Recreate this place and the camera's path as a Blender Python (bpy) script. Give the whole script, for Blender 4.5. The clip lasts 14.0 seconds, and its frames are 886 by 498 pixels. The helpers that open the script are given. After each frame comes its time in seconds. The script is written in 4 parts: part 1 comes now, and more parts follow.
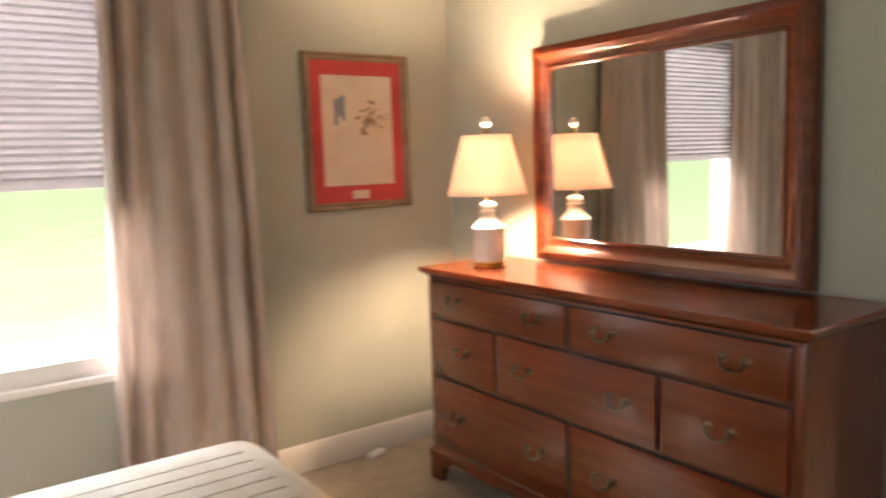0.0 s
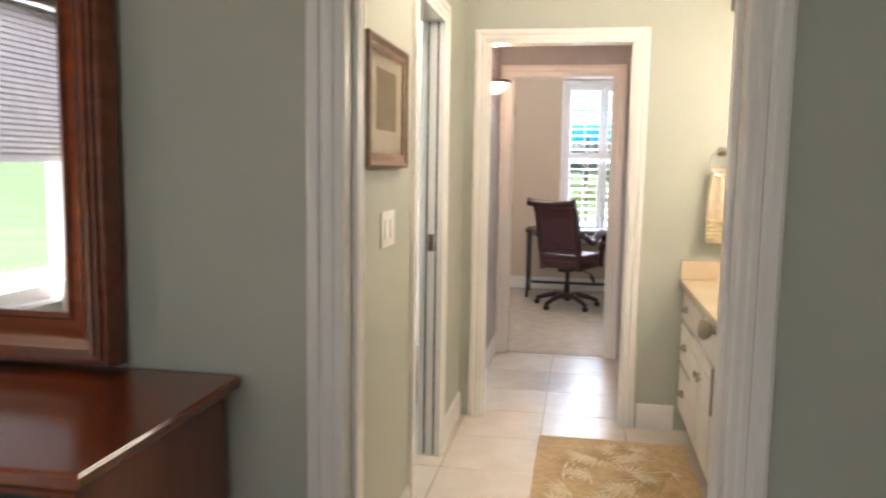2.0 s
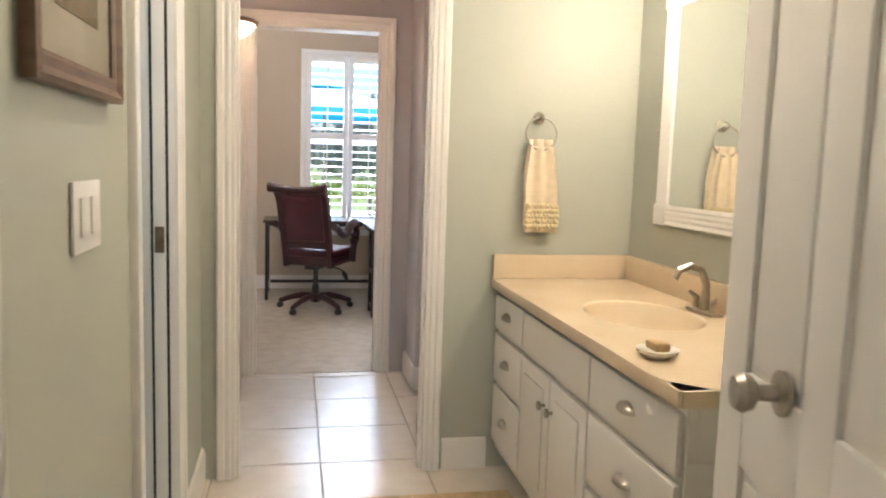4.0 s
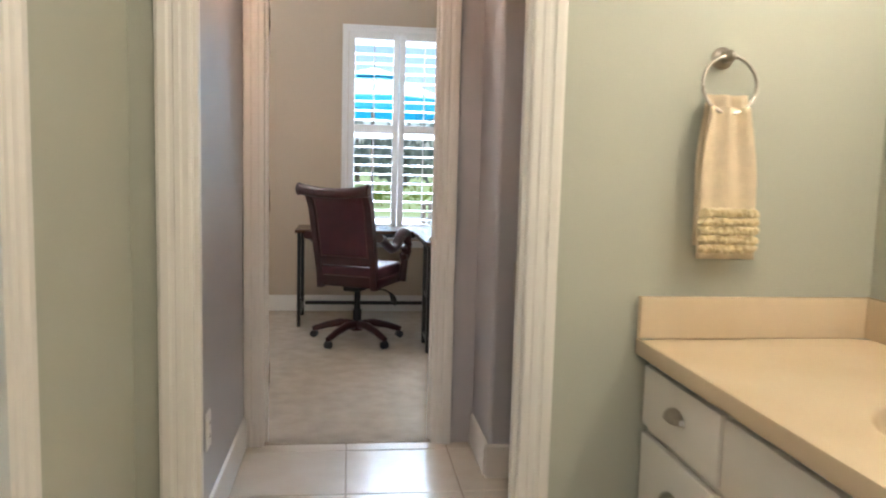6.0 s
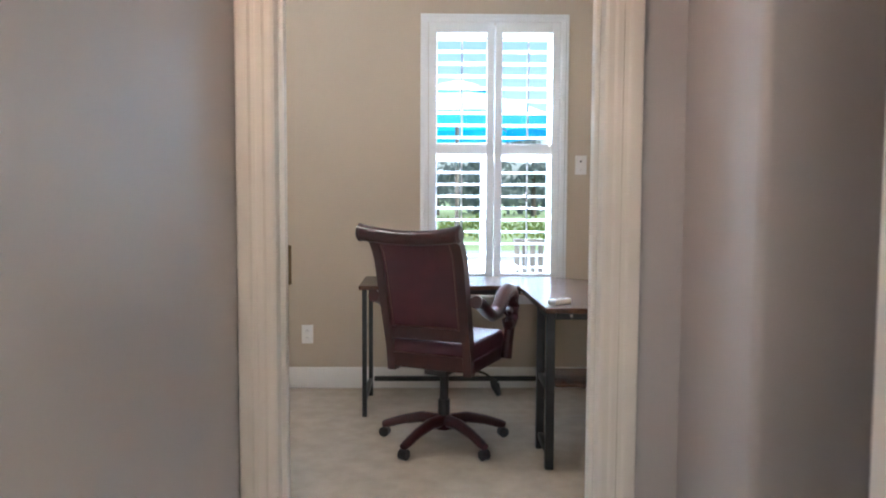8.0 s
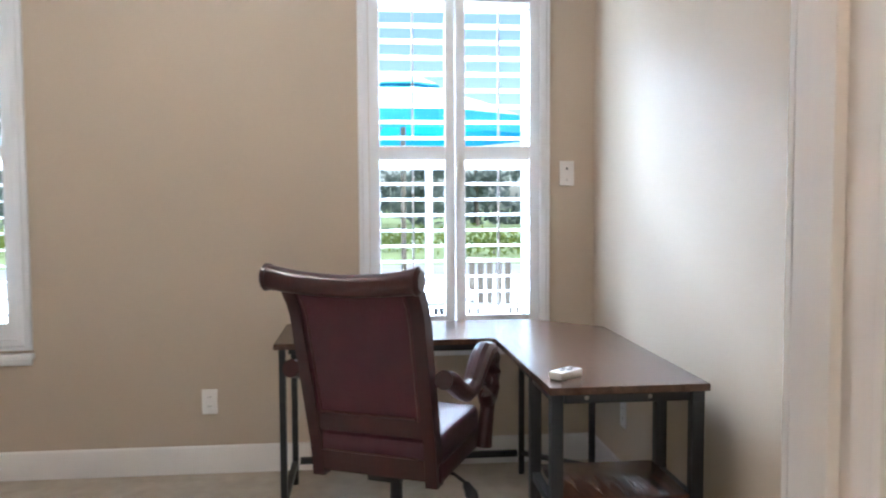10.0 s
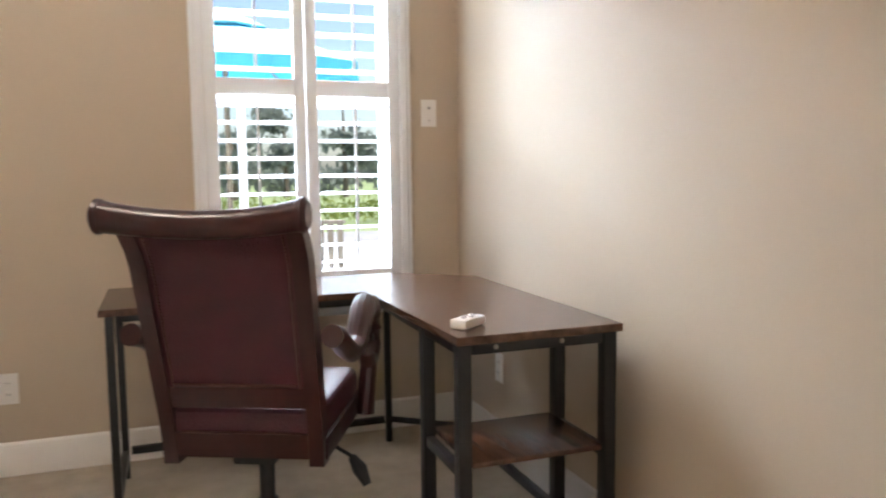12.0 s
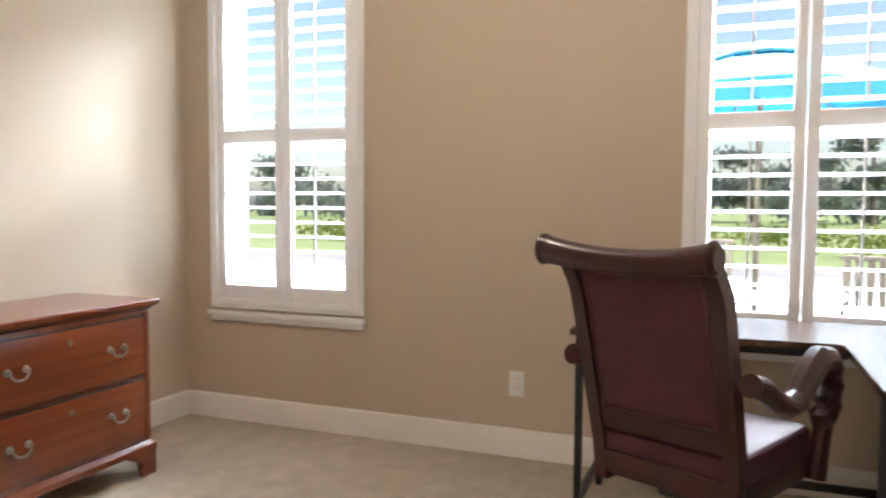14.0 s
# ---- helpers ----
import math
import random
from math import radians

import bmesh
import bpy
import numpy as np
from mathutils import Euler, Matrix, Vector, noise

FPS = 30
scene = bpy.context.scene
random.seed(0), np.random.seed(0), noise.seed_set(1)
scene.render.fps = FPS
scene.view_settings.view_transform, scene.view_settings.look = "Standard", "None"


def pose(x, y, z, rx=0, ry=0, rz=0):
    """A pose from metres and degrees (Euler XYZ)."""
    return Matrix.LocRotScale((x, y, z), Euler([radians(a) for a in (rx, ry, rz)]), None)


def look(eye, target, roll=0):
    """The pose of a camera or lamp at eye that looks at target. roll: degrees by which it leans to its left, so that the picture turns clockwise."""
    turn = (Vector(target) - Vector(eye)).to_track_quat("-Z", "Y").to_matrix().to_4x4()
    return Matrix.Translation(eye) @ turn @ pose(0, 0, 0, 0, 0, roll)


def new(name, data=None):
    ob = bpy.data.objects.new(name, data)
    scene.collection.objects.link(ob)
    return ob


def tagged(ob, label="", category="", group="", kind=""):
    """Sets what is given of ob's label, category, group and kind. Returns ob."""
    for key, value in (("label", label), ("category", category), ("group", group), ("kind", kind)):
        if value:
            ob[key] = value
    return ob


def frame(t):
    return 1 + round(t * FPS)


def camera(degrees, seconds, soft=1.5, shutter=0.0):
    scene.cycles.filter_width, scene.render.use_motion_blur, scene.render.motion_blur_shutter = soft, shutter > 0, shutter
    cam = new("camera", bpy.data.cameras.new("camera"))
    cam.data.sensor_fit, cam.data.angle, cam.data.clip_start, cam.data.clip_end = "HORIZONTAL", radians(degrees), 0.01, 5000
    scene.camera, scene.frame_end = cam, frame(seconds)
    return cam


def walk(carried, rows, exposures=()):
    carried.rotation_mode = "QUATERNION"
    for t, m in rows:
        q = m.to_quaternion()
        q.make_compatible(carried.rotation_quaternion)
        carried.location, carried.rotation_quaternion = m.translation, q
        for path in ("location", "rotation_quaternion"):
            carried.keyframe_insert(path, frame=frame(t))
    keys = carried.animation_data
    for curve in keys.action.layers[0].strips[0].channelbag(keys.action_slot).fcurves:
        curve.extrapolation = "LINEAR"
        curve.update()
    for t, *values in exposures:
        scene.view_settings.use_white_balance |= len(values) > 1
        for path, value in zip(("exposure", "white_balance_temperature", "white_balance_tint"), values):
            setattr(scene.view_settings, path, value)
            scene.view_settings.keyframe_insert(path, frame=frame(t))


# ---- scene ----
cam = camera(60.7, 14.0, soft=2.0, shutter=0.4)
PATH = [
    (0, (0.372, -0.112, 1.446), (1.532, 1.5, 1.213), -2.0),
    (0.5, (0.555, 0.007, 1.428), (2.068, 1.295, 1.203), -1.4),
    (0.6, (0.601, 0.085, 1.421), (2.187, 1.283, 1.199), -1.1),
    (1, (0.81, 0.145, 1.424), (2.573, 1.065, 1.209), -1.0),
    (1.2, (0.898, 0.168, 1.414), (2.723, 0.957, 1.198), -0.7),
    (1.5, (1.061, 0.197, 1.395), (2.952, 0.809, 1.172), -0.2),
    (2, (1.356, 0.223, 1.402), (3.312, 0.575, 1.182), 0.9),
    (2.5, (1.589, 0.295, 1.375), (3.574, 0.395, 1.157), 1.4),
    (3, (1.882, 0.461, 1.365), (3.863, 0.308, 1.142), 1.6),
    (3.2, (1.978, 0.507, 1.35), (3.951, 0.271, 1.123), 1.5),
    (5.3, (3.323, 0.462, 1.241), (5.263, 0.031, 1.018), 1.9),
    (5.5, (3.459, 0.427, 1.234), (5.413, 0.059, 1.017), 2.0),
    (6, (3.74, 0.383, 1.22), (5.713, 0.137, 1.008), 1.5),
    (6.5, (4.134, 0.413, 1.226), (6.12, 0.265, 1.035), 1.1),
    (7, (4.507, 0.425, 1.21), (6.498, 0.345, 1.039), 0.4),
    (7.2, (4.672, 0.427, 1.22), (6.664, 0.362, 1.054), 0.4),
    (9.3, (6.122, 0.335, 1.227), (8.118, 0.309, 1.12), -0.3),
    (9.5, (6.229, 0.36, 1.247), (8.224, 0.298, 1.134), -0.3),
    (10, (6.44, 0.4, 1.272), (8.428, 0.211, 1.16), -0.3),
    (10.5, (6.623, 0.448, 1.222), (8.579, 0.054, 1.094), -0.8),
    (11, (6.785, 0.527, 1.176), (8.674, -0.111, 1.025), -1.1),
    (11.5, (6.851, 0.554, 1.131), (8.681, -0.232, 0.952), -1.3),
    (12, (6.825, 0.553, 1.146), (8.699, -0.12, 0.956), -0.7),
    (12.5, (6.714, 0.482, 1.145), (8.675, 0.128, 0.969), 0.2),
    (13, (6.659, 0.381, 1.177), (8.651, 0.447, 1.011), 0.9),
    (13.5, (6.694, 0.263, 1.188), (8.634, 0.729, 1.051), 0.8),
    (14, (6.74, 0.212, 1.188), (8.594, 0.95, 1.065), 0.3),
]
EXPOSURES = [(0.0, 1.1, 6600, 18), (1.0, 1.12, 6000, 16), (3.0, 1.07, 5900, 14), (5.5, 0.65, 5900, 11), (7.0, 0.82, 5500, 9), (9.5, 0.9, 5450, 9), (11.0, 0.88, 6050, 12), (14.0, 0.82, 6700, 14)]
walk(cam, [(t, look(eye, target, roll)) for t, eye, target, roll in PATH], EXPOSURES)

# ---- world, sun, large lights ----
world = bpy.data.worlds.new("sky")
scene.world = world
world.use_nodes = True
wn = world.node_tree
sky = wn.nodes.new("ShaderNodeTexSky")
sky.sky_type, sky.sun_disc = "NISHITA", False
sky.sun_elevation, sky.sun_rotation = radians(48), radians(200)
sky.air_density, sky.dust_density = 1.0, 2.0
wn.links.new(sky.outputs[0], wn.nodes["Background"].inputs[0])
wn.nodes["Background"].inputs[1].default_value = 0.15

sun_data = bpy.data.lights.new("sun", "SUN")
sun_data.energy, sun_data.angle, sun_data.color = 5.0, radians(3), (1.0, 0.95, 0.87)
sun = new("sun", sun_data)
sun.matrix_world = look((0, 0, 20), (7, 14, 0))


def fill_light(name, eye, target, w, h, power, colour):
    """An area lamp added out of view to brighten a room as sky light would."""
    data = bpy.data.lights.new(name, "AREA")
    data.shape, data.size, data.size_y, data.energy, data.color = "RECTANGLE", w, h, power, colour
    ob = new(name, data)
    ob.matrix_world = look(eye, target)
    return ob


def bulb(name, at, power, colour, size=0.04):
    data = bpy.data.lights.new(name, "POINT")
    data.energy, data.color, data.shadow_soft_size = power, colour, size
    ob = new(name, data)
    ob.location = at
    return ob


DAY = (0.88, 0.95, 1.0)
WARM = (1.0, 0.78, 0.54)
# two lamps added outdoors above the windows, on top of the real sky
fill_light("sky_fill_office", (17.2, 1.2, 6.7), (9.9, 1.2, 1.3), 10.0, 4.0, 11500, (0.78, 0.90, 1.0))
fill_light("sky_fill_bedroom", (0.6, 4.9, 2.9), (0.7, 2.6, 0.7), 2.2, 1.4, 560, DAY)
# fill lamp added at the unseen west wall, no window known there
fill_light("west_fill_bedroom", (-3.05, 0.9, 1.5), (2.0, 1.6, 1.2), 1.6, 1.5, 20, (1.0, 0.93, 0.84))
bulb("bedroom_bulb", (2.44, 2.42, 1.43), 62, (1.0, 0.72, 0.46), 0.05)
bulb("hall_bulb", (6.25, 0.775, 1.93), 24, (1.0, 0.62, 0.38), 0.04)
bulb("office_ceiling_bulb", (8.5, 1.2, 2.60), 20, (1.0, 0.87, 0.72), 0.12)
# bulb added below the bathroom ceiling to brighten vanity fronts and floor
bulb("bath_fill_bulb", (4.1, 0.25, 2.50), 20, (1.0, 0.84, 0.63), 0.10)
for bx in (4.97, 4.57, 4.17):
    bulb("vanity_bulb", (bx, -0.80, 1.985), 7, (1.0, 0.83, 0.60), 0.05)


# ---- materials ----
def material(name, colour, rough=0.5, metal=0.0, vary=0.08, scale=6.0, bump=0.02, bscale=120.0, stretch=(1, 1, 1), second=None, coat=0.0, spec=0.5):
    m = bpy.data.materials.new(name)
    m.use_nodes = True
    nt = m.node_tree
    p = nt.nodes["Principled BSDF"]
    tc = nt.nodes.new("ShaderNodeTexCoord")
    mp = nt.nodes.new("ShaderNodeMapping")
    mp.inputs["Scale"].default_value = stretch
    nt.links.new(tc.outputs["Object"], mp.inputs["Vector"])
    n1 = nt.nodes.new("ShaderNodeTexNoise")
    n1.inputs["Scale"].default_value, n1.inputs["Detail"].default_value = scale, 6
    nt.links.new(mp.outputs[0], n1.inputs["Vector"])
    ramp = nt.nodes.new("ShaderNodeValToRGB")
    c2 = second or tuple(min(1, c * (1 + vary)) for c in colour)
    c1 = colour if second else tuple(c * (1 - vary) for c in colour)
    ramp.color_ramp.elements[0].position, ramp.color_ramp.elements[1].position = 0.32, 0.68
    ramp.color_ramp.elements[0].color, ramp.color_ramp.elements[1].color = (*c1, 1), (*c2, 1)
    nt.links.new(n1.outputs["Fac"], ramp.inputs[0])
    nt.links.new(ramp.outputs[0], p.inputs["Base Color"])
    n2 = nt.nodes.new("ShaderNodeTexNoise")
    n2.inputs["Scale"].default_value, n2.inputs["Detail"].default_value = bscale, 4
    nt.links.new(mp.outputs[0], n2.inputs["Vector"])
    b = nt.nodes.new("ShaderNodeBump")
    b.inputs["Strength"].default_value, b.inputs["Distance"].default_value = min(1, bump * 10), 0.004
    nt.links.new(n2.outputs["Fac"], b.inputs["Height"])
    nt.links.new(b.outputs[0], p.inputs["Normal"])
    p.inputs["Roughness"].default_value, p.inputs["Metallic"].default_value = rough, metal
    p.inputs["Coat Weight"].default_value, p.inputs["Specular IOR Level"].default_value = coat, spec
    p.inputs["Coat Roughness"].default_value = 0.12
    return m


def glowing(name, colour, strength, base=(0.9, 0.88, 0.82)):
    m = material(name, base, 0.4)
    p = m.node_tree.nodes["Principled BSDF"]
    p.inputs["Emission Color"].default_value, p.inputs["Emission Strength"].default_value = (*colour, 1), strength
    return m


M_SAGE = material("sage_wall_paint", (0.42, 0.428, 0.362), 0.55, vary=0.03, scale=1.5, bump=0.012, bscale=160)
M_BEIGE = material("beige_wall_paint", (0.52, 0.43, 0.325), 0.55, vary=0.025, scale=1.2, bump=0.014, bscale=150)
M_LAV = material("lavender_grey_paint", (0.44, 0.42, 0.435), 0.38, vary=0.03, scale=1.5, bump=0.012, bscale=160)
M_CEIL = material("ceiling_paint", (0.78, 0.77, 0.74), 0.8, vary=0.02, scale=2, bump=0.05, bscale=60)
M_TRIM = material("white_trim_paint", (0.76, 0.73, 0.69), 0.32, vary=0.03, scale=3, bump=0.006, bscale=60)
M_SHUT = material("white_shutter_paint", (0.80, 0.81, 0.82), 0.35, vary=0.02, scale=4, bump=0.004)
M_CARPET = material("beige_cut_pile_carpet", (0.42, 0.355, 0.28), 0.95, second=(0.50, 0.43, 0.345), scale=9, bump=0.1, bscale=260, spec=0.1)
M_TILE = material("cream_ceramic_tile", (0.66, 0.58, 0.49), 0.2, second=(0.74, 0.67, 0.58), scale=5, bump=0.01, bscale=20)
M_GROUT = material("tan_grout", (0.42, 0.35, 0.27), 0.9, vary=0.1, scale=30, bump=0.05)
M_CHERRY = material("cherry_wood", (0.125, 0.024, 0.007), 0.24, second=(0.185, 0.040, 0.011), scale=4, bump=0.006, bscale=40, stretch=(0.5, 7, 9), coat=0.45)
M_CHERRYV = material("cherry_wood_upright_grain", (0.125, 0.024, 0.007), 0.28, second=(0.19, 0.044, 0.013), scale=5, bump=0.008, bscale=60, stretch=(6, 6, 0.7), coat=0.3)
M_MAHOG = material("dark_mahogany", (0.028, 0.004, 0.0055), 0.3, second=(0.044, 0.0065, 0.007), scale=8, bump=0.006, stretch=(3, 3, 1), coat=0.2)
M_LEATHER = material("oxblood_leather", (0.050, 0.0065, 0.015), 0.32, second=(0.070, 0.010, 0.020), scale=12, bump=0.06, bscale=180)
M_DESK = material("rustic_brown_board", (0.060, 0.030, 0.019), 0.22, second=(0.125, 0.066, 0.042), scale=4, bump=0.015, bscale=40, stretch=(1.0, 9, 9))
M_BLACK = material("black_powder_coated_steel", (0.012, 0.012, 0.014), 0.42, vary=0.2, scale=20, bump=0.01)
M_BRASS = material("aged_brass", (0.20, 0.15, 0.085), 0.42, metal=1.0, vary=0.2, scale=30)
M_NAIL = material("antique_nailhead", (0.20, 0.12, 0.10), 0.35, metal=1.0, vary=0.1)
M_GOLD = material("polished_brass", (0.75, 0.53, 0.22), 0.2, metal=1.0, vary=0.1, scale=20)
M_NICKEL = material("brushed_nickel", (0.40, 0.36, 0.31), 0.28, metal=1.0, vary=0.1, scale=40)
M_DARKBRASS = material("dark_bronze_hardware", (0.16, 0.12, 0.08), 0.4, metal=0.9, vary=0.2, scale=30)
M_MIRROR = material("silvered_mirror", (0.90, 0.92, 0.91), 0.01, metal=1.0, vary=0.0, bump=0.0)
M_CURTAIN = material("taupe_curtain_cloth", (0.62, 0.52, 0.45), 0.9, vary=0.1, scale=14, bump=0.05, bscale=300, stretch=(1, 1, 0.3))
M_BLIND = material("pale_cellular_shade", (0.60, 0.56, 0.55), 0.9, vary=0.04, scale=10, bump=0.03)
M_MAT = material("red_picture_mat", (0.50, 0.055, 0.050), 0.8, vary=0.06, scale=20)
M_PAPER = material("cream_print_paper", (0.70, 0.60, 0.47), 0.8, second=(0.62, 0.50, 0.37), scale=6)
M_INK = material("blue_grey_ink", (0.17, 0.19, 0.24), 0.9, vary=0.2, scale=40)
M_SEPIA = material("sepia_ink", (0.30, 0.22, 0.13), 0.9, vary=0.2, scale=40)
M_FRAME = material("antique_bronze_frame", (0.20, 0.135, 0.075), 0.4, second=(0.28, 0.20, 0.12), scale=20, metal=0.2)
M_WALNUT = material("walnut_frame", (0.10, 0.052, 0.028), 0.45, second=(0.17, 0.095, 0.052), scale=8, stretch=(1, 1, 6))
M_PORC = material("white_porcelain", (0.80, 0.76, 0.70), 0.15, vary=0.03, scale=8, coat=0.4)
M_COUNTER = material("cream_cultured_marble", (0.62, 0.49, 0.33), 0.26, second=(0.67, 0.55, 0.39), scale=3, bump=0.002, coat=0.12)
M_VANITY = material("white_cabinet_paint", (0.74, 0.71, 0.67), 0.35, vary=0.02, scale=3, bump=0.004)
M_TOWEL = material("cream_terry_towel", (0.72, 0.60, 0.43), 0.95, vary=0.06, scale=30, bump=0.1, bscale=280)
M_SATIN = material("gold_satin_band", (0.60, 0.48, 0.27), 0.45, second=(0.70, 0.59, 0.38), scale=18, stretch=(1, 1, 8))
M_RUG = material("tan_bath_rug", (0.56, 0.40, 0.22), 0.95, vary=0.12, scale=30, bump=0.1, bscale=300)
M_FROND = material("pale_frond_pile", (0.70, 0.60, 0.42), 0.95, vary=0.1, scale=40, bump=0.1, bscale=300)
M_FROND2 = material("green_tan_frond_pile", (0.44, 0.31, 0.16), 0.95, vary=0.1, scale=40, bump=0.1, bscale=300)
M_PLATE = material("white_plastic_plate", (0.78, 0.76, 0.73), 0.3, vary=0.02)
M_DARK = material("dark_slot", (0.02, 0.02, 0.02), 0.6)
M_BED = material("pale_quilted_spread", (0.62, 0.56, 0.45), 0.9, second=(0.70, 0.65, 0.56), scale=9, bump=0.08, bscale=110)
M_BAND = material("tan_stitched_band", (0.60, 0.54, 0.44), 0.9, vary=0.15, scale=40, bump=0.08)
M_REMOTE = material("white_remote_plastic", (0.80, 0.76, 0.72), 0.35, vary=0.02)
M_GREYBTN = material("grey_button", (0.25, 0.24, 0.24), 0.5)
M_LAWN = material("lawn_grass", (0.20, 0.25, 0.10), 0.9, second=(0.25, 0.31, 0.13), scale=0.6, bump=0.1, bscale=60)
M_PAVER = material("pale_patio_concrete", (0.32, 0.31, 0.30), 0.8, vary=0.1, scale=2, bump=0.03, bscale=60)
M_LEAF = material("hedge_leaves", (0.10, 0.15, 0.04), 0.6, second=(0.24, 0.27, 0.05), scale=4)
# paler than real foliage: the distance haze is mixed into this colour
M_HAZED_PINE = material("hazed_pine_foliage", (0.19, 0.22, 0.19), 0.8, second=(0.24, 0.27, 0.23), scale=1.5)
M_BARK = material("grey_bark", (0.12, 0.095, 0.07), 0.9, vary=0.25, scale=12, bump=0.1, stretch=(1, 1, 0.2))
M_TEAL = material("teal_canopy_cloth", (0.03, 0.24, 0.33), 0.8, vary=0.08, scale=5)
M_SHADE = glowing("lit_cream_lampshade", (1.0, 0.50, 0.27), 0.22, (0.85, 0.66, 0.56))
M_BOWL = glowing("lit_alabaster_glass", (1.0, 0.85, 0.62), 6.0)
M_VLAMP = glowing("lit_frosted_glass", (1.0, 0.86, 0.62), 5.0)


def see_through(m, share):
    """Lets part of the light pass through a thin cloth or frosted glass."""
    nt = m.node_tree
    p = nt.nodes["Principled BSDF"]
    tr = nt.nodes.new("ShaderNodeBsdfTranslucent")
    nt.links.new(p.inputs["Base Color"].links[0].from_socket, tr.inputs["Color"])
    mix = nt.nodes.new("ShaderNodeMixShader")
    mix.inputs[0].default_value = share
    nt.links.new(p.outputs[0], mix.inputs[1])
    nt.links.new(tr.outputs[0], mix.inputs[2])
    nt.links.new(mix.outputs[0], nt.nodes["Material Output"].inputs[0])


see_through(M_SHADE, 0.5)
see_through(M_BLIND, 0.22)
see_through(M_CURTAIN, 0.35)
see_through(M_VLAMP, 0.6)
see_through(M_BOWL, 0.5)
see_through(M_TEAL, 0.45)
see_through(M_HAZED_PINE, 0.7)
see_through(M_LEAF, 0.5)
M_GLASS = bpy.data.materials.new("window_glass")
M_GLASS.use_nodes = True
_p = M_GLASS.node_tree.nodes["Principled BSDF"]
_p.inputs["Base Color"].default_value = (0.93, 0.97, 1.0, 1)
_p.inputs["Transmission Weight"].default_value, _p.inputs["Roughness"].default_value, _p.inputs["IOR"].default_value = 1.0, 0.0, 1.05


# ---- builders ----
def add_box(bm, x0, x1, y0, y1, z0, z1, bevel=0.0):
    """An upright block, with its edges eased where bevel is given."""
    r = bmesh.ops.create_cube(bm, size=1.0)
    vs = r["verts"]
    for v in vs:
        v.co = Vector(((x0 + x1) / 2 + v.co.x * (x1 - x0), (y0 + y1) / 2 + v.co.y * (y1 - y0), (z0 + z1) / 2 + v.co.z * (z1 - z0)))
    if bevel:
        es = list({e for v in vs for e in v.link_edges})
        bmesh.ops.bevel(bm, geom=es, offset=bevel, segments=2, profile=0.6, affect="EDGES")
    return bm


def finish(bm, name, mat, smooth=True):
    bmesh.ops.recalc_face_normals(bm, faces=bm.faces)
    me = bpy.data.meshes.new(name)
    bm.to_mesh(me)
    bm.free()
    me.materials.append(mat)
    if smooth:
        me.set_sharp_from_angle(angle=radians(24))
        for p in me.polygons:
            p.use_smooth = True
    return me


def part(name, bm, mat, parent=None, label="", smooth=True):
    ob = new(name, finish(bm, name, mat, smooth))
    ob.parent = parent
    return tagged(ob, label)


def thing(name, at, turn, label, category, group=""):
    """An Empty at a thing's base, under which its parts stand."""
    ob = new(name)
    ob.matrix_world = pose(*at, 0, 0, turn)
    return tagged(ob, label, category, group)


def block(name, dims, mat, parent=None, bevel=0.003, label=""):
    return part(name, add_box(bmesh.new(), *dims, bevel), mat, parent, label)


def structure(name, bm, mat, label=""):
    return tagged(part(name, bm, mat), label, "", "", "structure")


def lathe(bm, profile, segs=32, at=(0, 0), squash=1.0):
    """Turns a profile of (radius, height) round an upright axis."""
    rings = []
    for r, z in profile:
        rings.append([bm.verts.new((at[0] + max(r, 0.0004) * math.cos(2 * math.pi * i / segs), at[1] + squash * max(r, 0.0004) * math.sin(2 * math.pi * i / segs), z)) for i in range(segs)])
    for a, b in zip(rings, rings[1:]):
        for i in range(segs):
            bm.faces.new((a[i], a[(i + 1) % segs], b[(i + 1) % segs], b[i]))
    bm.faces.new(rings[0][::-1])
    bm.faces.new(rings[-1])
    return bm


def tube(bm, points, radius, segs=10):
    """A round bar along points; radius is a number or one per point."""
    rings, n = [], len(points)
    pts = [Vector(p) for p in points]
    up = Vector((0, 0, 1))
    for i, p in enumerate(pts):
        d = (pts[min(i + 1, n - 1)] - pts[max(i - 1, 0)]).normalized()
        side = d.cross(up)
        if side.length < 0.05:
            side = d.cross(Vector((0, 1, 0)))
        side.normalize()
        upv = side.cross(d)
        r = radius[i] if isinstance(radius, (list, tuple)) else radius
        rings.append([bm.verts.new(p + r * (math.cos(2 * math.pi * k / segs) * side + math.sin(2 * math.pi * k / segs) * upv)) for k in range(segs)])
    for a, b in zip(rings, rings[1:]):
        for k in range(segs):
            bm.faces.new((a[k], a[(k + 1) % segs], b[(k + 1) % segs], b[k]))
    bm.faces.new(rings[0][::-1])
    bm.faces.new(rings[-1])
    return bm


def slab(bm, outline, z0, z1):
    """An outline in x and y, raised from z0 to z1."""
    lo = [bm.verts.new((x, y, z0)) for x, y in outline]
    hi = [bm.verts.new((x, y, z1)) for x, y in outline]
    n = len(outline)
    for i in range(n):
        bm.faces.new((lo[i], lo[(i + 1) % n], hi[(i + 1) % n], hi[i]))
    bm.faces.new(lo[::-1])
    bm.faces.new(hi)
    return bm


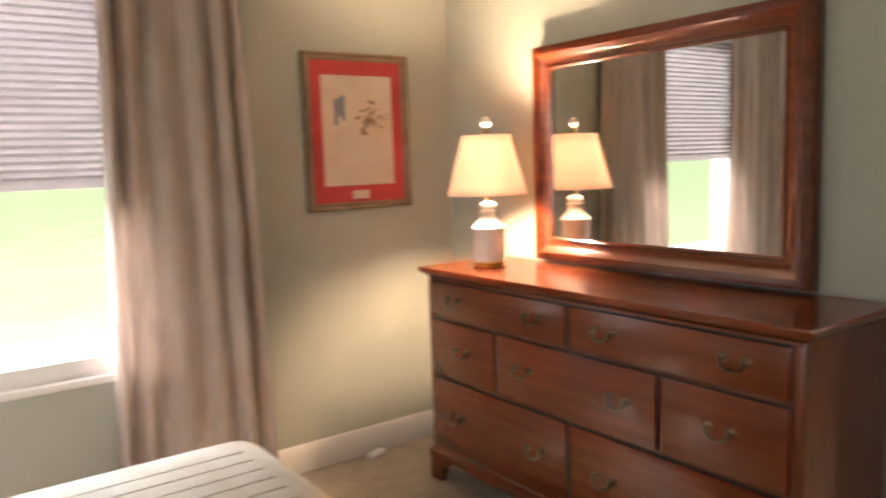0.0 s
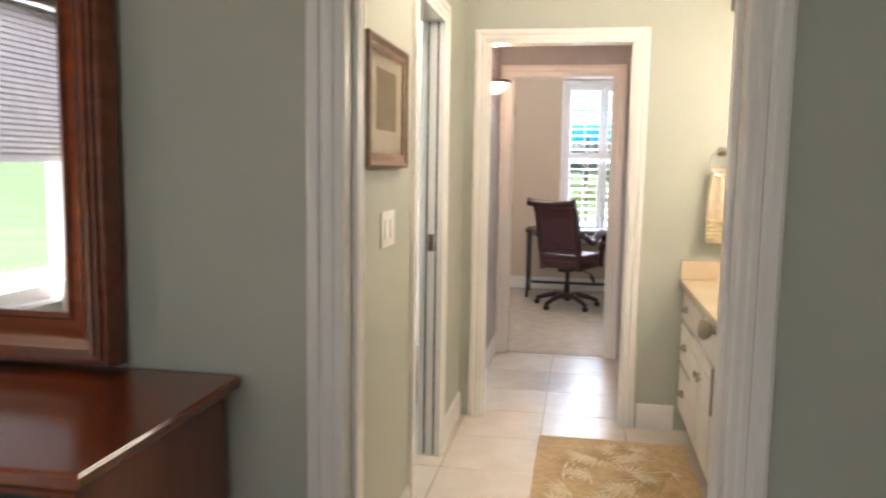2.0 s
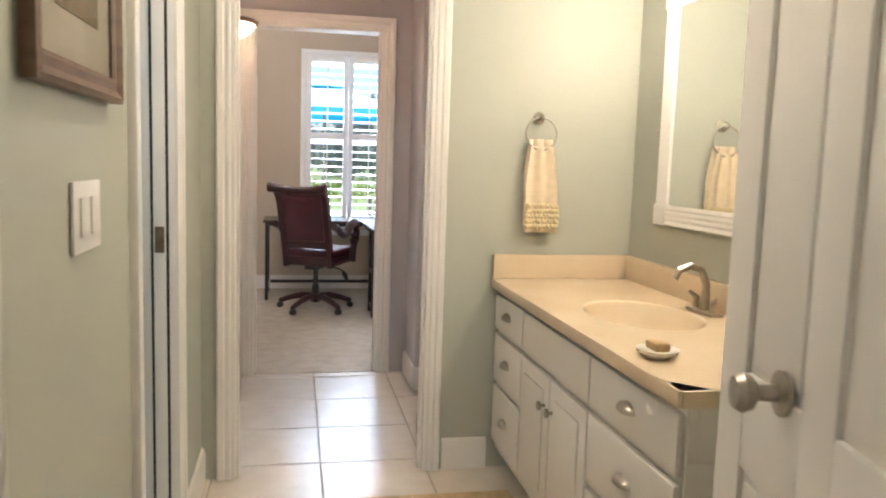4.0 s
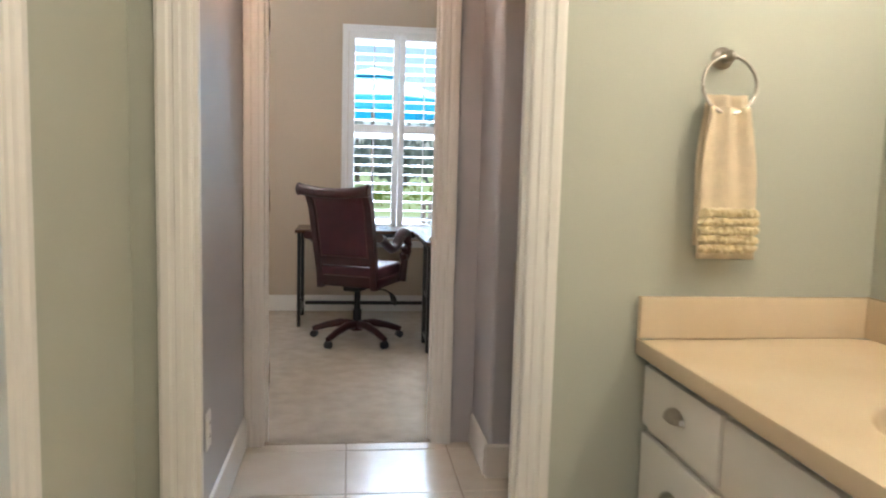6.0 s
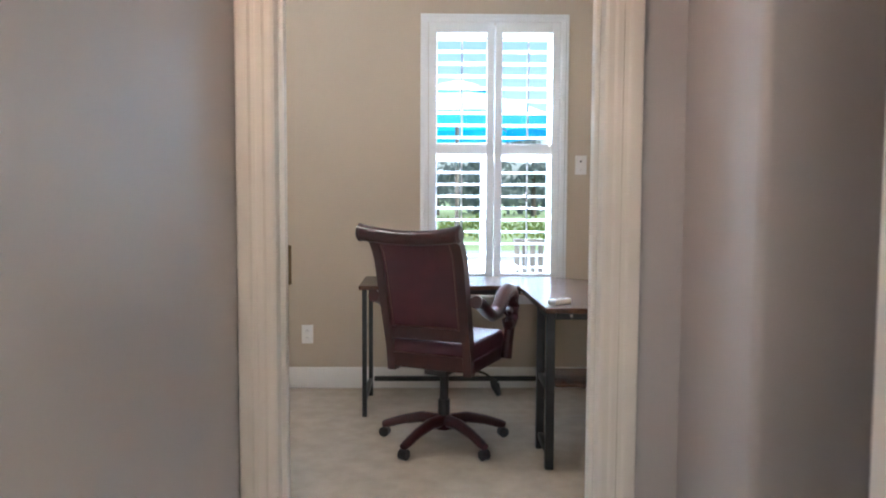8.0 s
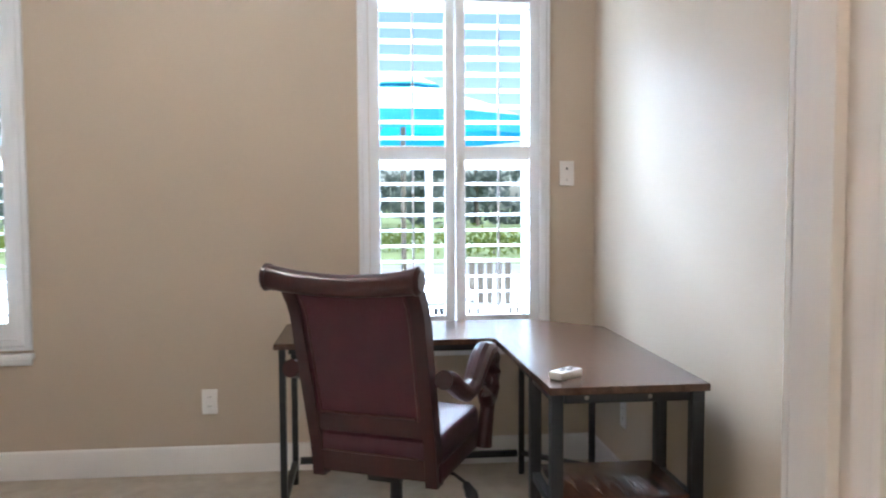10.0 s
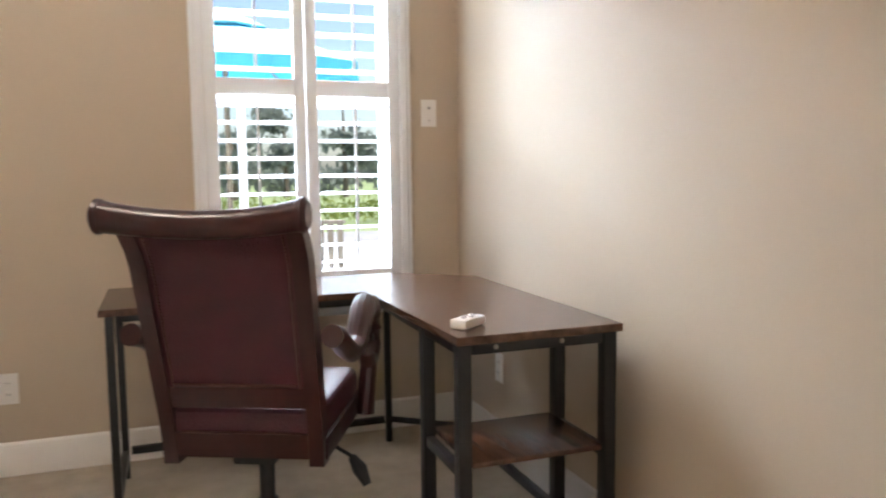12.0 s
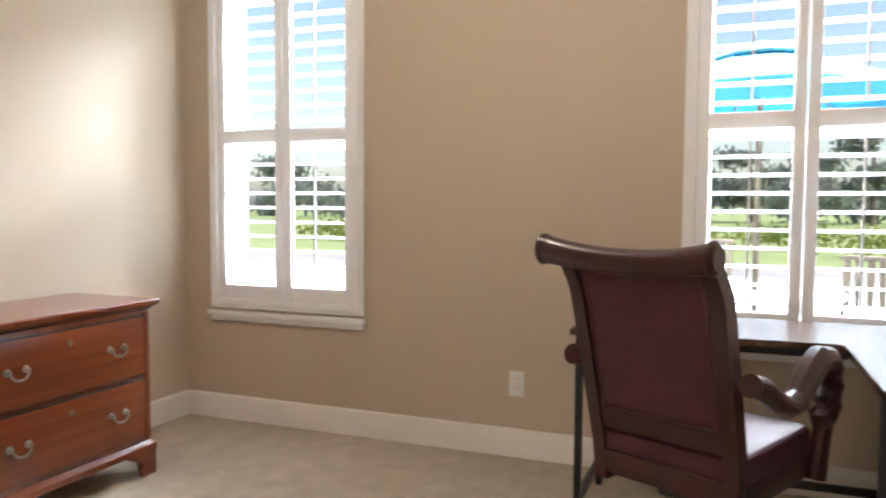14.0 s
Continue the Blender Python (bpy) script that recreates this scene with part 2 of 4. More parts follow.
def ring(bm, x0, x1, z0, z1, profile):
    """A mitred frame round a rectangle in the xz plane: profile of (outwards, forwards to -y)."""
    loops = [[bm.verts.new(c) for c in ((x0 - u, -d, z0 - u), (x1 + u, -d, z0 - u), (x1 + u, -d, z1 + u), (x0 - u, -d, z1 + u))] for u, d in profile]
    for a, b in zip(loops, loops[1:] + loops[:1]):
        for k in range(4):
            bm.faces.new((a[k], a[(k + 1) % 4], b[(k + 1) % 4], b[k]))
    return bm


CASING = ((0.0, 0.0), (0.0, 0.010), (0.006, 0.013), (0.020, 0.013), (0.026, 0.017), (0.038, 0.017), (0.042, 0.014), (0.050, 0.015), (0.056, 0.021), (0.074, 0.022), (0.082, 0.019), (0.085, 0.012), (0.085, 0.0))


def casing(name, at, turn, width, height, label, clip=0.085, scale=1.0):
    """Moulded trim round a door opening: up one side, over, down the other."""
    bm = bmesh.new()
    loops = []
    for u, d in CASING:
        u *= scale
        loops.append([bm.verts.new(c) for c in ((-u, -d, 0), (-u, -d, height + u), (width + min(u, clip), -d, height + u), (width + min(u, clip), -d, 0))])
    for a, b in zip(loops, loops[1:]):
        for k in range(3):
            bm.faces.new((a[k], a[k + 1], b[k + 1], b[k]))
    for k in (0, 3):
        bm.faces.new([l[k] for l in loops])
    ob = structure(name, bm, M_TRIM, label)
    ob.matrix_world = pose(*at, 0, 0, turn)
    return ob


def wall(name, along, a0, a1, t0, t1, z1, mat, openings=(), label=""):
    """A wall along x or y from a0 to a1, between t0 and t1 across, with openings (from, to, sill, head) cut through it."""
    bm = bmesh.new()

    def piece(p, q, lo, hi):
        if q - p > 0.001 and hi - lo > 0.001:
            add_box(bm, *((p, q, t0, t1) if along == "x" else (t0, t1, p, q)), lo, hi)
    edge = a0
    for o0, o1, sill, head in sorted(openings):
        piece(edge, o0, 0, z1)
        piece(o0, o1, 0, sill)
        piece(o0, o1, head, z1)
        edge = o1
    piece(edge, a1, 0, z1)
    return tagged(part(name, bm, mat, None, "", False), label, "", "", "structure")


def baseboard(p, q, side, label="white painted baseboard along the wall"):
    """A moulded skirting from p to q; side is +1 where it stands out to the left of that way."""
    a, b = Vector((*p, 0)), Vector((*q, 0))
    d = (b - a).normalized()
    n = Vector((-d.y, d.x, 0)) * side
    prof = ((0, 0), (0.014, 0), (0.014, 0.105), (0.011, 0.114), (0.010, 0.124), (0.005, 0.132), (0, 0.135))
    bm = bmesh.new()
    ends = [[bm.verts.new(e + n * u + Vector((0, 0, z))) for u, z in prof] for e in (a, b)]
    k = len(prof)
    for i in range(k):
        bm.faces.new((ends[0][i], ends[0][(i + 1) % k], ends[1][(i + 1) % k], ends[1][i]))
    bm.faces.new(ends[0])
    bm.faces.new(ends[1][::-1])
    return structure("baseboard", bm, M_TRIM, label)


def jamb(name, dims_left, dims_right, dims_top):
    bm = bmesh.new()
    for d in (dims_left, dims_right, dims_top):
        add_box(bm, *d, 0.002)
    return structure(name, bm, M_TRIM, "white painted door jamb lining the opening")


def hinge(name, at, turn, mat=M_NICKEL, flip=True):
    """A butt hinge: two leaves and a knuckle."""
    h = thing(name, at, turn, "satin metal butt hinge screwed to the door jamb", "hinge", "door hinges")
    block("leaf", (0.0, 0.034, -0.003, 0.0, -0.045, 0.045) if flip else (-0.034, 0.0, -0.003, 0.0, -0.045, 0.045), mat, h, 0.001)
    part("knuckle", lathe(bmesh.new(), ((0.006, -0.047), (0.006, 0.047)), 12, (0.004, -0.004)), mat, h)
    for dz in (-0.03, 0.0, 0.03):
        part("screw", lathe(bmesh.new(), ((0.004, -0.0), (0.003, 0.001)), 8), M_DARKBRASS, h).matrix_local = pose(0.018 if flip else -0.018, -0.003, dz, 90)
    return h


def panel_door(name, at, turn, width, height, label, knob=True, flip=False):
    """A six-panel door leaf hinged at its local origin, reaching along x."""
    d = thing(name, at, turn, label, "door")
    t = 0.0175
    st, rl = 0.105, (0.0, 0.22, 0.83, 0.98, 1.60, 1.72, height - 0.11, height)
    block("core", (0.004, width - 0.004, -0.008, 0.008, 0.012, height - 0.004), M_TRIM, d, 0)
    mid = (width - 0.09) / 2
    for x0, x1 in ((0, st), (mid, mid + 0.09), (width - st, width)):
        block("stile", (x0, x1, -t, t, 0.01, height), M_TRIM, d, 0.003)
    rails = ((0.01, 0.22), (0.83, 0.98), (1.58, 1.68), (height - 0.11, height))
    for z0, z1 in rails:
        for x0, x1 in ((st, mid), (mid + 0.09, width - st)):
            block("rail", (x0 + 0.0005, x1 - 0.0005, -t + 0.0005, t - 0.0005, z0, z1), M_TRIM, d, 0.003)
    for (_, z0), (z1, _) in zip(rails, rails[1:]):
        for x0, x1 in ((st, mid), (mid + 0.09, width - st)):
            block("panel", (x0 + 0.018, x1 - 0.018, -0.0145, 0.0145, z0 + 0.018, z1 - 0.018), M_TRIM, d, 0.006)
    if knob:
        for s in (1, -1):
            k = part("lever_handle", lathe(bmesh.new(), ((0.032, 0.0), (0.032, 0.006), (0.012, 0.010), (0.011, 0.035), (0.024, 0.045), (0.028, 0.058), (0.022, 0.068), (0.006, 0.072)), 20), M_NICKEL, d, "satin nickel door knob")
            k.matrix_local = pose(width - 0.25, s * t, 0.99, -90 * s)
    return d


def wall_plate(name, at, turn, slots, label, category):
    w = thing(name, at, turn, label, category)
    hw = 0.085 if slots == "double" else 0.036
    block("plate", (-hw, hw, -0.006, 0.0, -0.06, 0.06), M_PLATE, w, 0.002)
    if slots == "outlet":
        for dz in (-0.022, 0.022):
            s = block("socket", (-0.016, 0.016, -0.008, -0.005, dz - 0.014, dz + 0.014), M_PLATE, w, 0.002)
            for dx in (-0.006, 0.006):
                block("slot", (dx - 0.001, dx + 0.001, -0.0088, -0.0078, dz - 0.003, dz + 0.006), M_DARK, s, 0)
    elif slots == "rocker":
        block("rocker", (-0.016, 0.016, -0.010, -0.005, -0.033, 0.033), M_PLATE, w, 0.002)
    elif slots == "double":
        for dx in (-0.034, 0.034):
            block("rocker", (dx - 0.019, dx + 0.019, -0.010, -0.005, -0.033, 0.033), M_PLATE, w, 0.002)
    else:
        block("button", (-0.005, 0.005, -0.008, -0.005, 0.018, 0.028), M_DARK, w, 0.001)
        block("screw", (-0.003, 0.003, -0.0072, -0.005, -0.035, -0.029), M_NICKEL, w, 0.001)
    return w


# ---- large structure ----
H = 2.6
TOP = 2.05
# bedroom
wall("wall_bedroom_east", "y", -1.6, 3.10, 2.75, 2.81, H, M_SAGE, [(-0.065, 0.68, 0, TOP + 0.015)], "sage green painted bedroom wall")
wall("wall_bedroom_north", "x", -3.2, 2.81, 3.10, 3.30, H, M_SAGE, [(0.08, 1.19, 0.70, 2.24)], "sage green bedroom wall with a window")
# unseen wall; its opening is made up to hold the west fill lamp
wall("wall_bedroom_west", "y", -1.6, 3.10, -3.2, -3.0, H, M_SAGE, [(0.1, 1.7, 0.75, 2.25)], "sage green bedroom wall")
wall("wall_bedroom_south", "x", -3.2, 2.75, -1.8, -1.6, H, M_SAGE, (), "sage green bedroom wall")
# bath
wall("wall_bath_west", "y", -0.92, 0.862, 2.81, 2.87, H, M_SAGE, [(-0.065, 0.68, 0, TOP + 0.015)], "sage green bathroom wall")
wall("wall_bath_north", "x", 2.87, 5.475, 0.862, 0.92, H, M_SAGE, [(4.25, 4.845, 0, TOP + 0.015)], "sage green bathroom wall with a pocket door opening")
wall("wall_closet_back", "x", 3.2, 5.4, 1.95, 2.0, H, M_SAGE, (), "closet back wall")
wall("wall_bath_east", "y", -0.92, 0.862, 5.475, 5.535, H, M_SAGE, [(-0.045, 0.745, 0, TOP + 0.015)], "sage green bathroom wall")
wall("wall_bath_south", "x", 2.81, 5.535, -1.05, -0.92, H, M_SAGE, (), "sage green bathroom wall")
# hall
wall("wall_hall_west", "y", -2.6, 0.825, 5.535, 5.552, H, M_LAV, [(-0.045, 0.745, 0, TOP + 0.015)], "lavender grey hall wall")
wall("wall_hall_north", "x", 5.535, 7.05, 0.825, 0.90, H, M_LAV, (), "lavender grey hall wall")
wall("wall_hall_east", "y", -0.175, 0.825, 6.99, 7.05, H, M_LAV, [(-0.005, 0.755, 0, TOP + 0.015)], "lavender grey hall wall")
bm = bmesh.new()
r0 = 0.02
pts = [(6.60, -2.6), (6.60, -0.175 - r0)] + [(6.60 + r0 - r0 * math.cos(a), -0.175 - r0 + r0 * math.sin(a)) for a in (0.3, 0.6, 0.9, 1.2)] + [(6.60 + r0, -0.175), (6.99, -0.175), (6.99, -0.235), (6.66, -0.235), (6.66, -2.6)]
structure("wall_hall_corner", slab(bm, pts[::-1], 0, H), M_LAV, "lavender grey hall wall with a rounded corner")
wall("wall_hall_south", "x", 5.535, 6.66, -2.7, -2.6, H, M_LAV, (), "lavender grey hall wall")
# office
wall("wall_office_west", "y", -0.70, 3.08, 7.05, 7.11, 2.74, M_BEIGE, [(-0.005, 0.755, 0, TOP + 0.015)], "beige office wall")
W1, W2 = -0.008, 2.438
wall("wall_office_east", "y", -0.70, 3.08, 10.10, 10.30, 2.74, M_BEIGE, [(W1 - 0.41, W1 + 0.41, 0.66, 2.30), (W2 - 0.41, W2 + 0.41, 0.66, 2.30)], "beige office wall with two windows")
wall("wall_office_south", "x", 7.05, 10.30, -0.82, -0.70, 2.74, M_BEIGE, (), "beige office wall")
wall("wall_office_north", "x", 7.05, 10.30, 3.08, 3.2, 2.74, M_BEIGE, (), "beige office wall")

for nm, dims in (("ceiling_bedroom", (-3.2, 2.81, -1.8, 3.35, H, H + 0.1)), ("ceiling_bath", (2.81, 5.535, -1.05, 2.0, H, H + 0.1)), ("ceiling_hall", (5.535, 7.05, -2.7, 0.9, H, H + 0.1)), ("ceiling_office", (7.05, 10.3, -0.82, 3.2, 2.74, 2.84))):
    structure(nm, add_box(bmesh.new(), *dims), M_CEIL, "off-white textured ceiling")
structure("floor_bedroom", add_box(bmesh.new(), -3.2, 2.83, -1.8, 3.35, -0.12, 0.0), M_CARPET, "beige cut-pile bedroom carpet")
structure("floor_office", add_box(bmesh.new(), 7.0, 10.3, -0.82, 3.2, -0.12, 0.002), M_CARPET, "beige cut-pile office carpet")
floor_tiles = structure("floor_tiled", add_box(bmesh.new(), 2.83, 7.0, -2.7, 2.0, -0.12, -0.004), M_GROUT, "cream square ceramic floor tiles with tan grout")

# doorway trim and linings
casing("trim_bedroom_door", (2.75, 0.665, 0), -90, 0.715, TOP, "white moulded casing round the bathroom doorway", scale=0.88)
casing("trim_bath_west", (2.87, -0.05, 0), 90, 0.715, TOP, "white moulded casing")
casing("trim_bath_east", (5.475, 0.73, 0), -90, 0.76, TOP, "white moulded casing round the hall doorway", scale=0.88)
casing("trim_pocket_door", (4.265, 0.862, 0), 0, 0.565, TOP, "white moulded casing round the pocket door")
casing("trim_hall_east", (6.99, 0.74, 0), -90, 0.73, TOP, "white moulded casing round the office doorway")
casing("trim_hall_west", (5.552, -0.03, 0), 90, 0.76, TOP, "white moulded casing")
casing("trim_office_west", (7.11, 0.01, 0), 90, 0.73, TOP, "white moulded casing")
jamb("jamb_bedroom_door", (2.75, 2.87, -0.065, -0.05, 0, TOP), (2.75, 2.87, 0.665, 0.68, 0, TOP), (2.75, 2.87, -0.065, 0.68, TOP, TOP + 0.015))
jamb("jamb_hall_door", (5.475, 5.552, -0.045, -0.03, 0, TOP), (5.475, 5.552, 0.73, 0.745, 0, TOP), (5.475, 5.552, -0.045, 0.745, TOP, TOP + 0.015))
jamb("jamb_office_door", (6.99, 7.11, -0.005, 0.01, 0, TOP), (6.99, 7.11, 0.74, 0.755, 0, TOP), (6.99, 7.11, -0.005, 0.755, TOP, TOP + 0.015))
jamb("jamb_pocket_door", (4.25, 4.265, 0.862, 0.96, 0, TOP), (4.83, 4.845, 0.862, 0.96, 0, TOP), (4.25, 4.845, 0.862, 0.96, TOP, TOP + 0.015))
for nm, dims in (("trim_stop", (5.49, 5.52, -0.03, -0.018, 0, TOP)), ("trim_stop", (5.49, 5.52, 0.718, 0.73, 0, TOP)), ("trim_stop", (7.03, 7.065, 0.01, 0.022, 0, TOP)), ("trim_stop", (7.03, 7.065, 0.728, 0.74, 0, TOP)), ("trim_stop", (2.79, 2.825, 0.653, 0.665, 0, TOP)), ("trim_stop", (2.79, 2.825, -0.05, -0.038, 0, TOP))):
    structure(nm, add_box(bmesh.new(), *dims, 0.002), M_TRIM, "white painted door stop")

for p, q, s in (((1.9, 3.10), (2.75, 3.10), -1), ((-3.0, 3.10), (1.9, 3.10), -1), ((2.75, 3.086), (2.75, 0.751), -1), ((2.75, -0.136), (2.75, -1.6), -1),
                ((2.87, 0.862), (4.178, 0.862), -1), ((4.926, 0.862), (5.475, 0.862), -1), ((5.475, -0.116), (5.475, -0.31), -1),
                ((5.573, 0.825), (6.968, 0.825), -1), ((6.62, -0.175), (6.99, -0.175), 1), ((6.60, -2.6), (6.60, -0.166), 1),
                ((10.10, 3.08), (10.10, -0.686), -1), ((7.13, 3.08), (10.086, 3.08), -1), ((7.13, -0.70), (10.10, -0.70), 1), ((7.11, 3.066), (7.11, 0.83), 1), ((7.11, -0.1), (7.11, -0.686), 1)):
    baseboard(p, q, s)

panel_door("door_bedroom", (2.878, -0.068, 0.008), -13, 0.70, TOP - 0.015, "white six-panel door standing open into the bathroom")
panel_door("door_hall", (5.562, -0.055, 0.008), -13, 0.75, TOP - 0.015, "white six-panel door standing open into the hall", False)
panel_door("door_office", (7.142, 0.775, 0.008), 84, 0.745, TOP - 0.015, "white six-panel door folded back against the office wall")
for z in (0.26, 1.03, 1.80):
    hinge("hinge", (2.868, -0.049, z - 0.06), 180)
    hinge("hinge", (5.549, -0.029, z - 0.08), 180)
    hinge("hinge", (7.108, 0.739, z + 0.03), 0, M_BRASS, False)
st = thing("strike_plate", (7.05, 0.0105, 0.93), 180, "brass strike plate let into the door jamb", "strike plate")
block("plate", (-0.014, 0.014, -0.003, 0.0, -0.035, 0.035), M_BRASS, st, 0.001)
pocket = thing("pocket_door", (4.828, 0.905, 0.01), 0, "white pocket door slid back into its wall slot", "door")
block("door_edge", (-0.006, 0.0, -0.018, 0.018, 0, TOP - 0.02), M_TRIM, pocket, 0.001)
for s in (-1, 1):
    block("slot", (-0.003, 0.0015, s * 0.018 - (0.008 if s < 0 else 0), s * 0.018 + (0.008 if s > 0 else 0), 0, TOP - 0.01), M_DARK, pocket, 0)
block("latch", (-0.010, -0.004, -0.014, 0.014, 0.99, 1.07), M_DARKBRASS, pocket, 0.002)


# ---- office windows with plantation shutters ----
def shutter_window(name, yc):
    w = tagged(new(name), "white plantation shutters, louvers open, in a white frame", "window", "office windows", "structure")
    w.matrix_world = pose(10.10, yc, 0, 0, 0, -90)
    hw = 0.385
    part("casing", ring(bmesh.new(), -hw - 0.03, hw + 0.03, 0.665, 2.315, ((0, 0), (0, 0.026), (0.010, 0.030), (0.026, 0.030), (0.034, 0.022), (0.046, 0.020), (0.050, 0.014), (0.050, 0.0))), M_SHUT, w)
    block("sill", (-hw - 0.088, hw + 0.088, -0.040, 0.0, 0.575, 0.602), M_SHUT, w, 0.006)
    block("apron", (-hw - 0.078, hw + 0.078, -0.020, 0.0, 0.545, 0.575), M_SHUT, w, 0.004)
    part("reveal", ring(bmesh.new(), -0.395, 0.395, 0.675, 2.285, ((0, -0.2), (0, -0.02), (0.015, -0.02), (0.015, -0.2))), M_SHUT, w)
    part("sash_frame", ring(bmesh.new(), -0.36, 0.36, 0.71, 2.25, ((0, -0.17), (0, -0.13), (0.035, -0.13), (0.035, -0.17))), M_SHUT, w)
    block("meeting_rail", (-0.36, 0.36, 0.13, 0.165, 1.46, 1.50), M_SHUT, w, 0.003)
    g = block("pane", (-0.36, 0.36, 0.148, 0.152, 0.71, 2.25), M_GLASS, w, 0)
    g.visible_shadow = False
    lv = None
    for side in (-1, 1):
        xa, xb = (-hw - 0.028, -0.002) if side < 0 else (0.002, hw + 0.028)
        x0, x1 = xa + (0.05 if side < 0 else 0.047), xb - (0.047 if side < 0 else 0.05)
        s = block("shutter", (xa, x0, -0.014, 0.014, 0.66, 2.32), M_SHUT, w, 0.003)
        block("stile", (x1, xb, -0.014, 0.014, 0.66, 2.32), M_SHUT, s, 0.003)
        for z0, z1 in ((0.66, 0.743), (1.494, 1.563), (2.25, 2.32)):
            block("rail", (x0, x1, -0.013, 0.013, z0, z1), M_SHUT, s, 0.003)
        for z0, z1, n in ((0.743, 1.494, 10), (1.563, 2.25, 9)):
            for i in range(n):
                z = z0 + (i + 0.5) * (z1 - z0) / n
                if lv is None:
                    b2 = bmesh.new()
                    lathe(b2, ((0.0055, -(x1 - x0) / 2 + 0.002), (0.0055, (x1 - x0) / 2 - 0.002)), 12, (0, 0), 5.6)
                    lv = finish(b2, "louver", M_SHUT)
                o = new("louver", lv)
                o.parent = s
                o.matrix_local = pose((x0 + x1) / 2, 0.0, z, -6, 0, 0) @ pose(0, 0, 0, 0, 90, 0)
            block("tilt_rod", ((x0 + x1) / 2 - 0.005, (x0 + x1) / 2 + 0.005, -0.046, -0.034, z0 + 0.03, z1 - 0.03), M_SHUT, s, 0.002)
    return w


shutter_window("window_1", W1)
shutter_window("window_2", W2)

# bedroom window, shade and curtains
w = tagged(new("window_3"), "white framed bedroom window over a lawn", "window", "", "structure")
w.matrix_world = pose(0.635, 3.10, 0.04, 0, 0, 0)
part("window_frame", ring(bmesh.new(), -0.49, 0.49, 0.745, 2.15, ((0, -0.15), (0, -0.09), (0.05, -0.09), (0.05, -0.15))), M_TRIM, w)
part("reveal", ring(bmesh.new(), -0.54, 0.54, 0.68, 2.19, ((0, -0.2), (0, 0.0), (0.014, 0.0), (0.014, -0.2))), M_TRIM, w)
block("sill", (-0.60, 0.60, -0.05, 0.02, 0.575, 0.605), M_TRIM, w, 0.006)
block("apron", (-0.58, 0.58, -0.018, 0.0, 0.605, 0.68), M_TRIM, w, 0.004)
g = block("pane", (-0.49, 0.49, 0.118, 0.122, 0.745, 2.15), M_GLASS, w, 0)
g.visible_shadow = False
blind = thing("cellular_shade", (0.635, 3.14, 1.385), 0, "pale pleated cellular shade drawn halfway down", "window shade")
bm = bmesh.new()
n, zt = 52, 0.83
rows = []
for i in range(n + 1):
    z = 0.035 + (zt - 0.035) * i / n
    y = 0.010 if i % 2 else -0.008
    rows.append([bm.verts.new((x, y, z)) for x in (-0.535, 0.535)] + [bm.verts.new((x, y + 0.006, z)) for x in (0.535, -0.535)])
for a, b in zip(rows, rows[1:]):
    for k in range(4):
        bm.faces.new((a[k], a[(k + 1) % 4], b[(k + 1) % 4], b[k]))
part("pleated_cloth", bm, M_BLIND, blind, "", False)
block("bottom_rail", (-0.535, 0.535, -0.014, 0.014, 0, 0.04), M_BLIND, blind, 0.004)


def curtain(x0, x1, label):
    c = thing("curtain", ((x0 + x1) / 2, 3.01, 0.02), 0, label, "curtain", "bedroom curtains")
    bm = bmesh.new()
    n, rz, h = 90, 14, 2.35
    cols = []
    for i in range(n + 1):
        u = i / n
        col = []
        for j in range(rz + 1):
            v = j / rz
            flare = 1.20 - 0.24 * v
            ph = 2 * math.pi * (6.2 * u + 0.55 * math.sin(4.1 * u + x0) + 0.10 * (1 - v) * math.sin(9 * u))
            y = (0.028 + 0.018 * math.sin(7 * u + 1.3)) * math.sin(ph) * (0.7 + 0.3 * v) + 0.035 * noise.noise(Vector((u * 6, v * 2, x0)))
            col.append(bm.verts.new(((u - 0.5) * (x1 - x0) * flare, y, v * h)))
        cols.append(col)
    for a, b in zip(cols, cols[1:]):
        for j in range(rz):
            bm.faces.new((a[j], b[j], b[j + 1], a[j + 1]))
    p = part("drape", bm, M_CURTAIN, c)
    sm = p.modifiers.new("thick", "SOLIDIFY")
    sm.thickness = 0.004
    return c


curtain(1.05, 1.60, "taupe pleated floor-length curtain beside the window")
curtain(-0.32, 0.34, "taupe pleated floor-length curtain beside the window")
rod = thing("curtain_rod", (0.6, 3.0, 2.40), 0, "dark metal curtain rod above the window", "curtain rod")
part("rod", tube(bmesh.new(), ((-1.3, 0, 0), (1.2, 0, 0)), 0.012), M_DARKBRASS, rod)
for bx in (-1.2, 1.1):
    block("bracket", (bx - 0.01, bx + 0.01, 0, 0.1, -0.012, 0.012), M_DARKBRASS, rod)


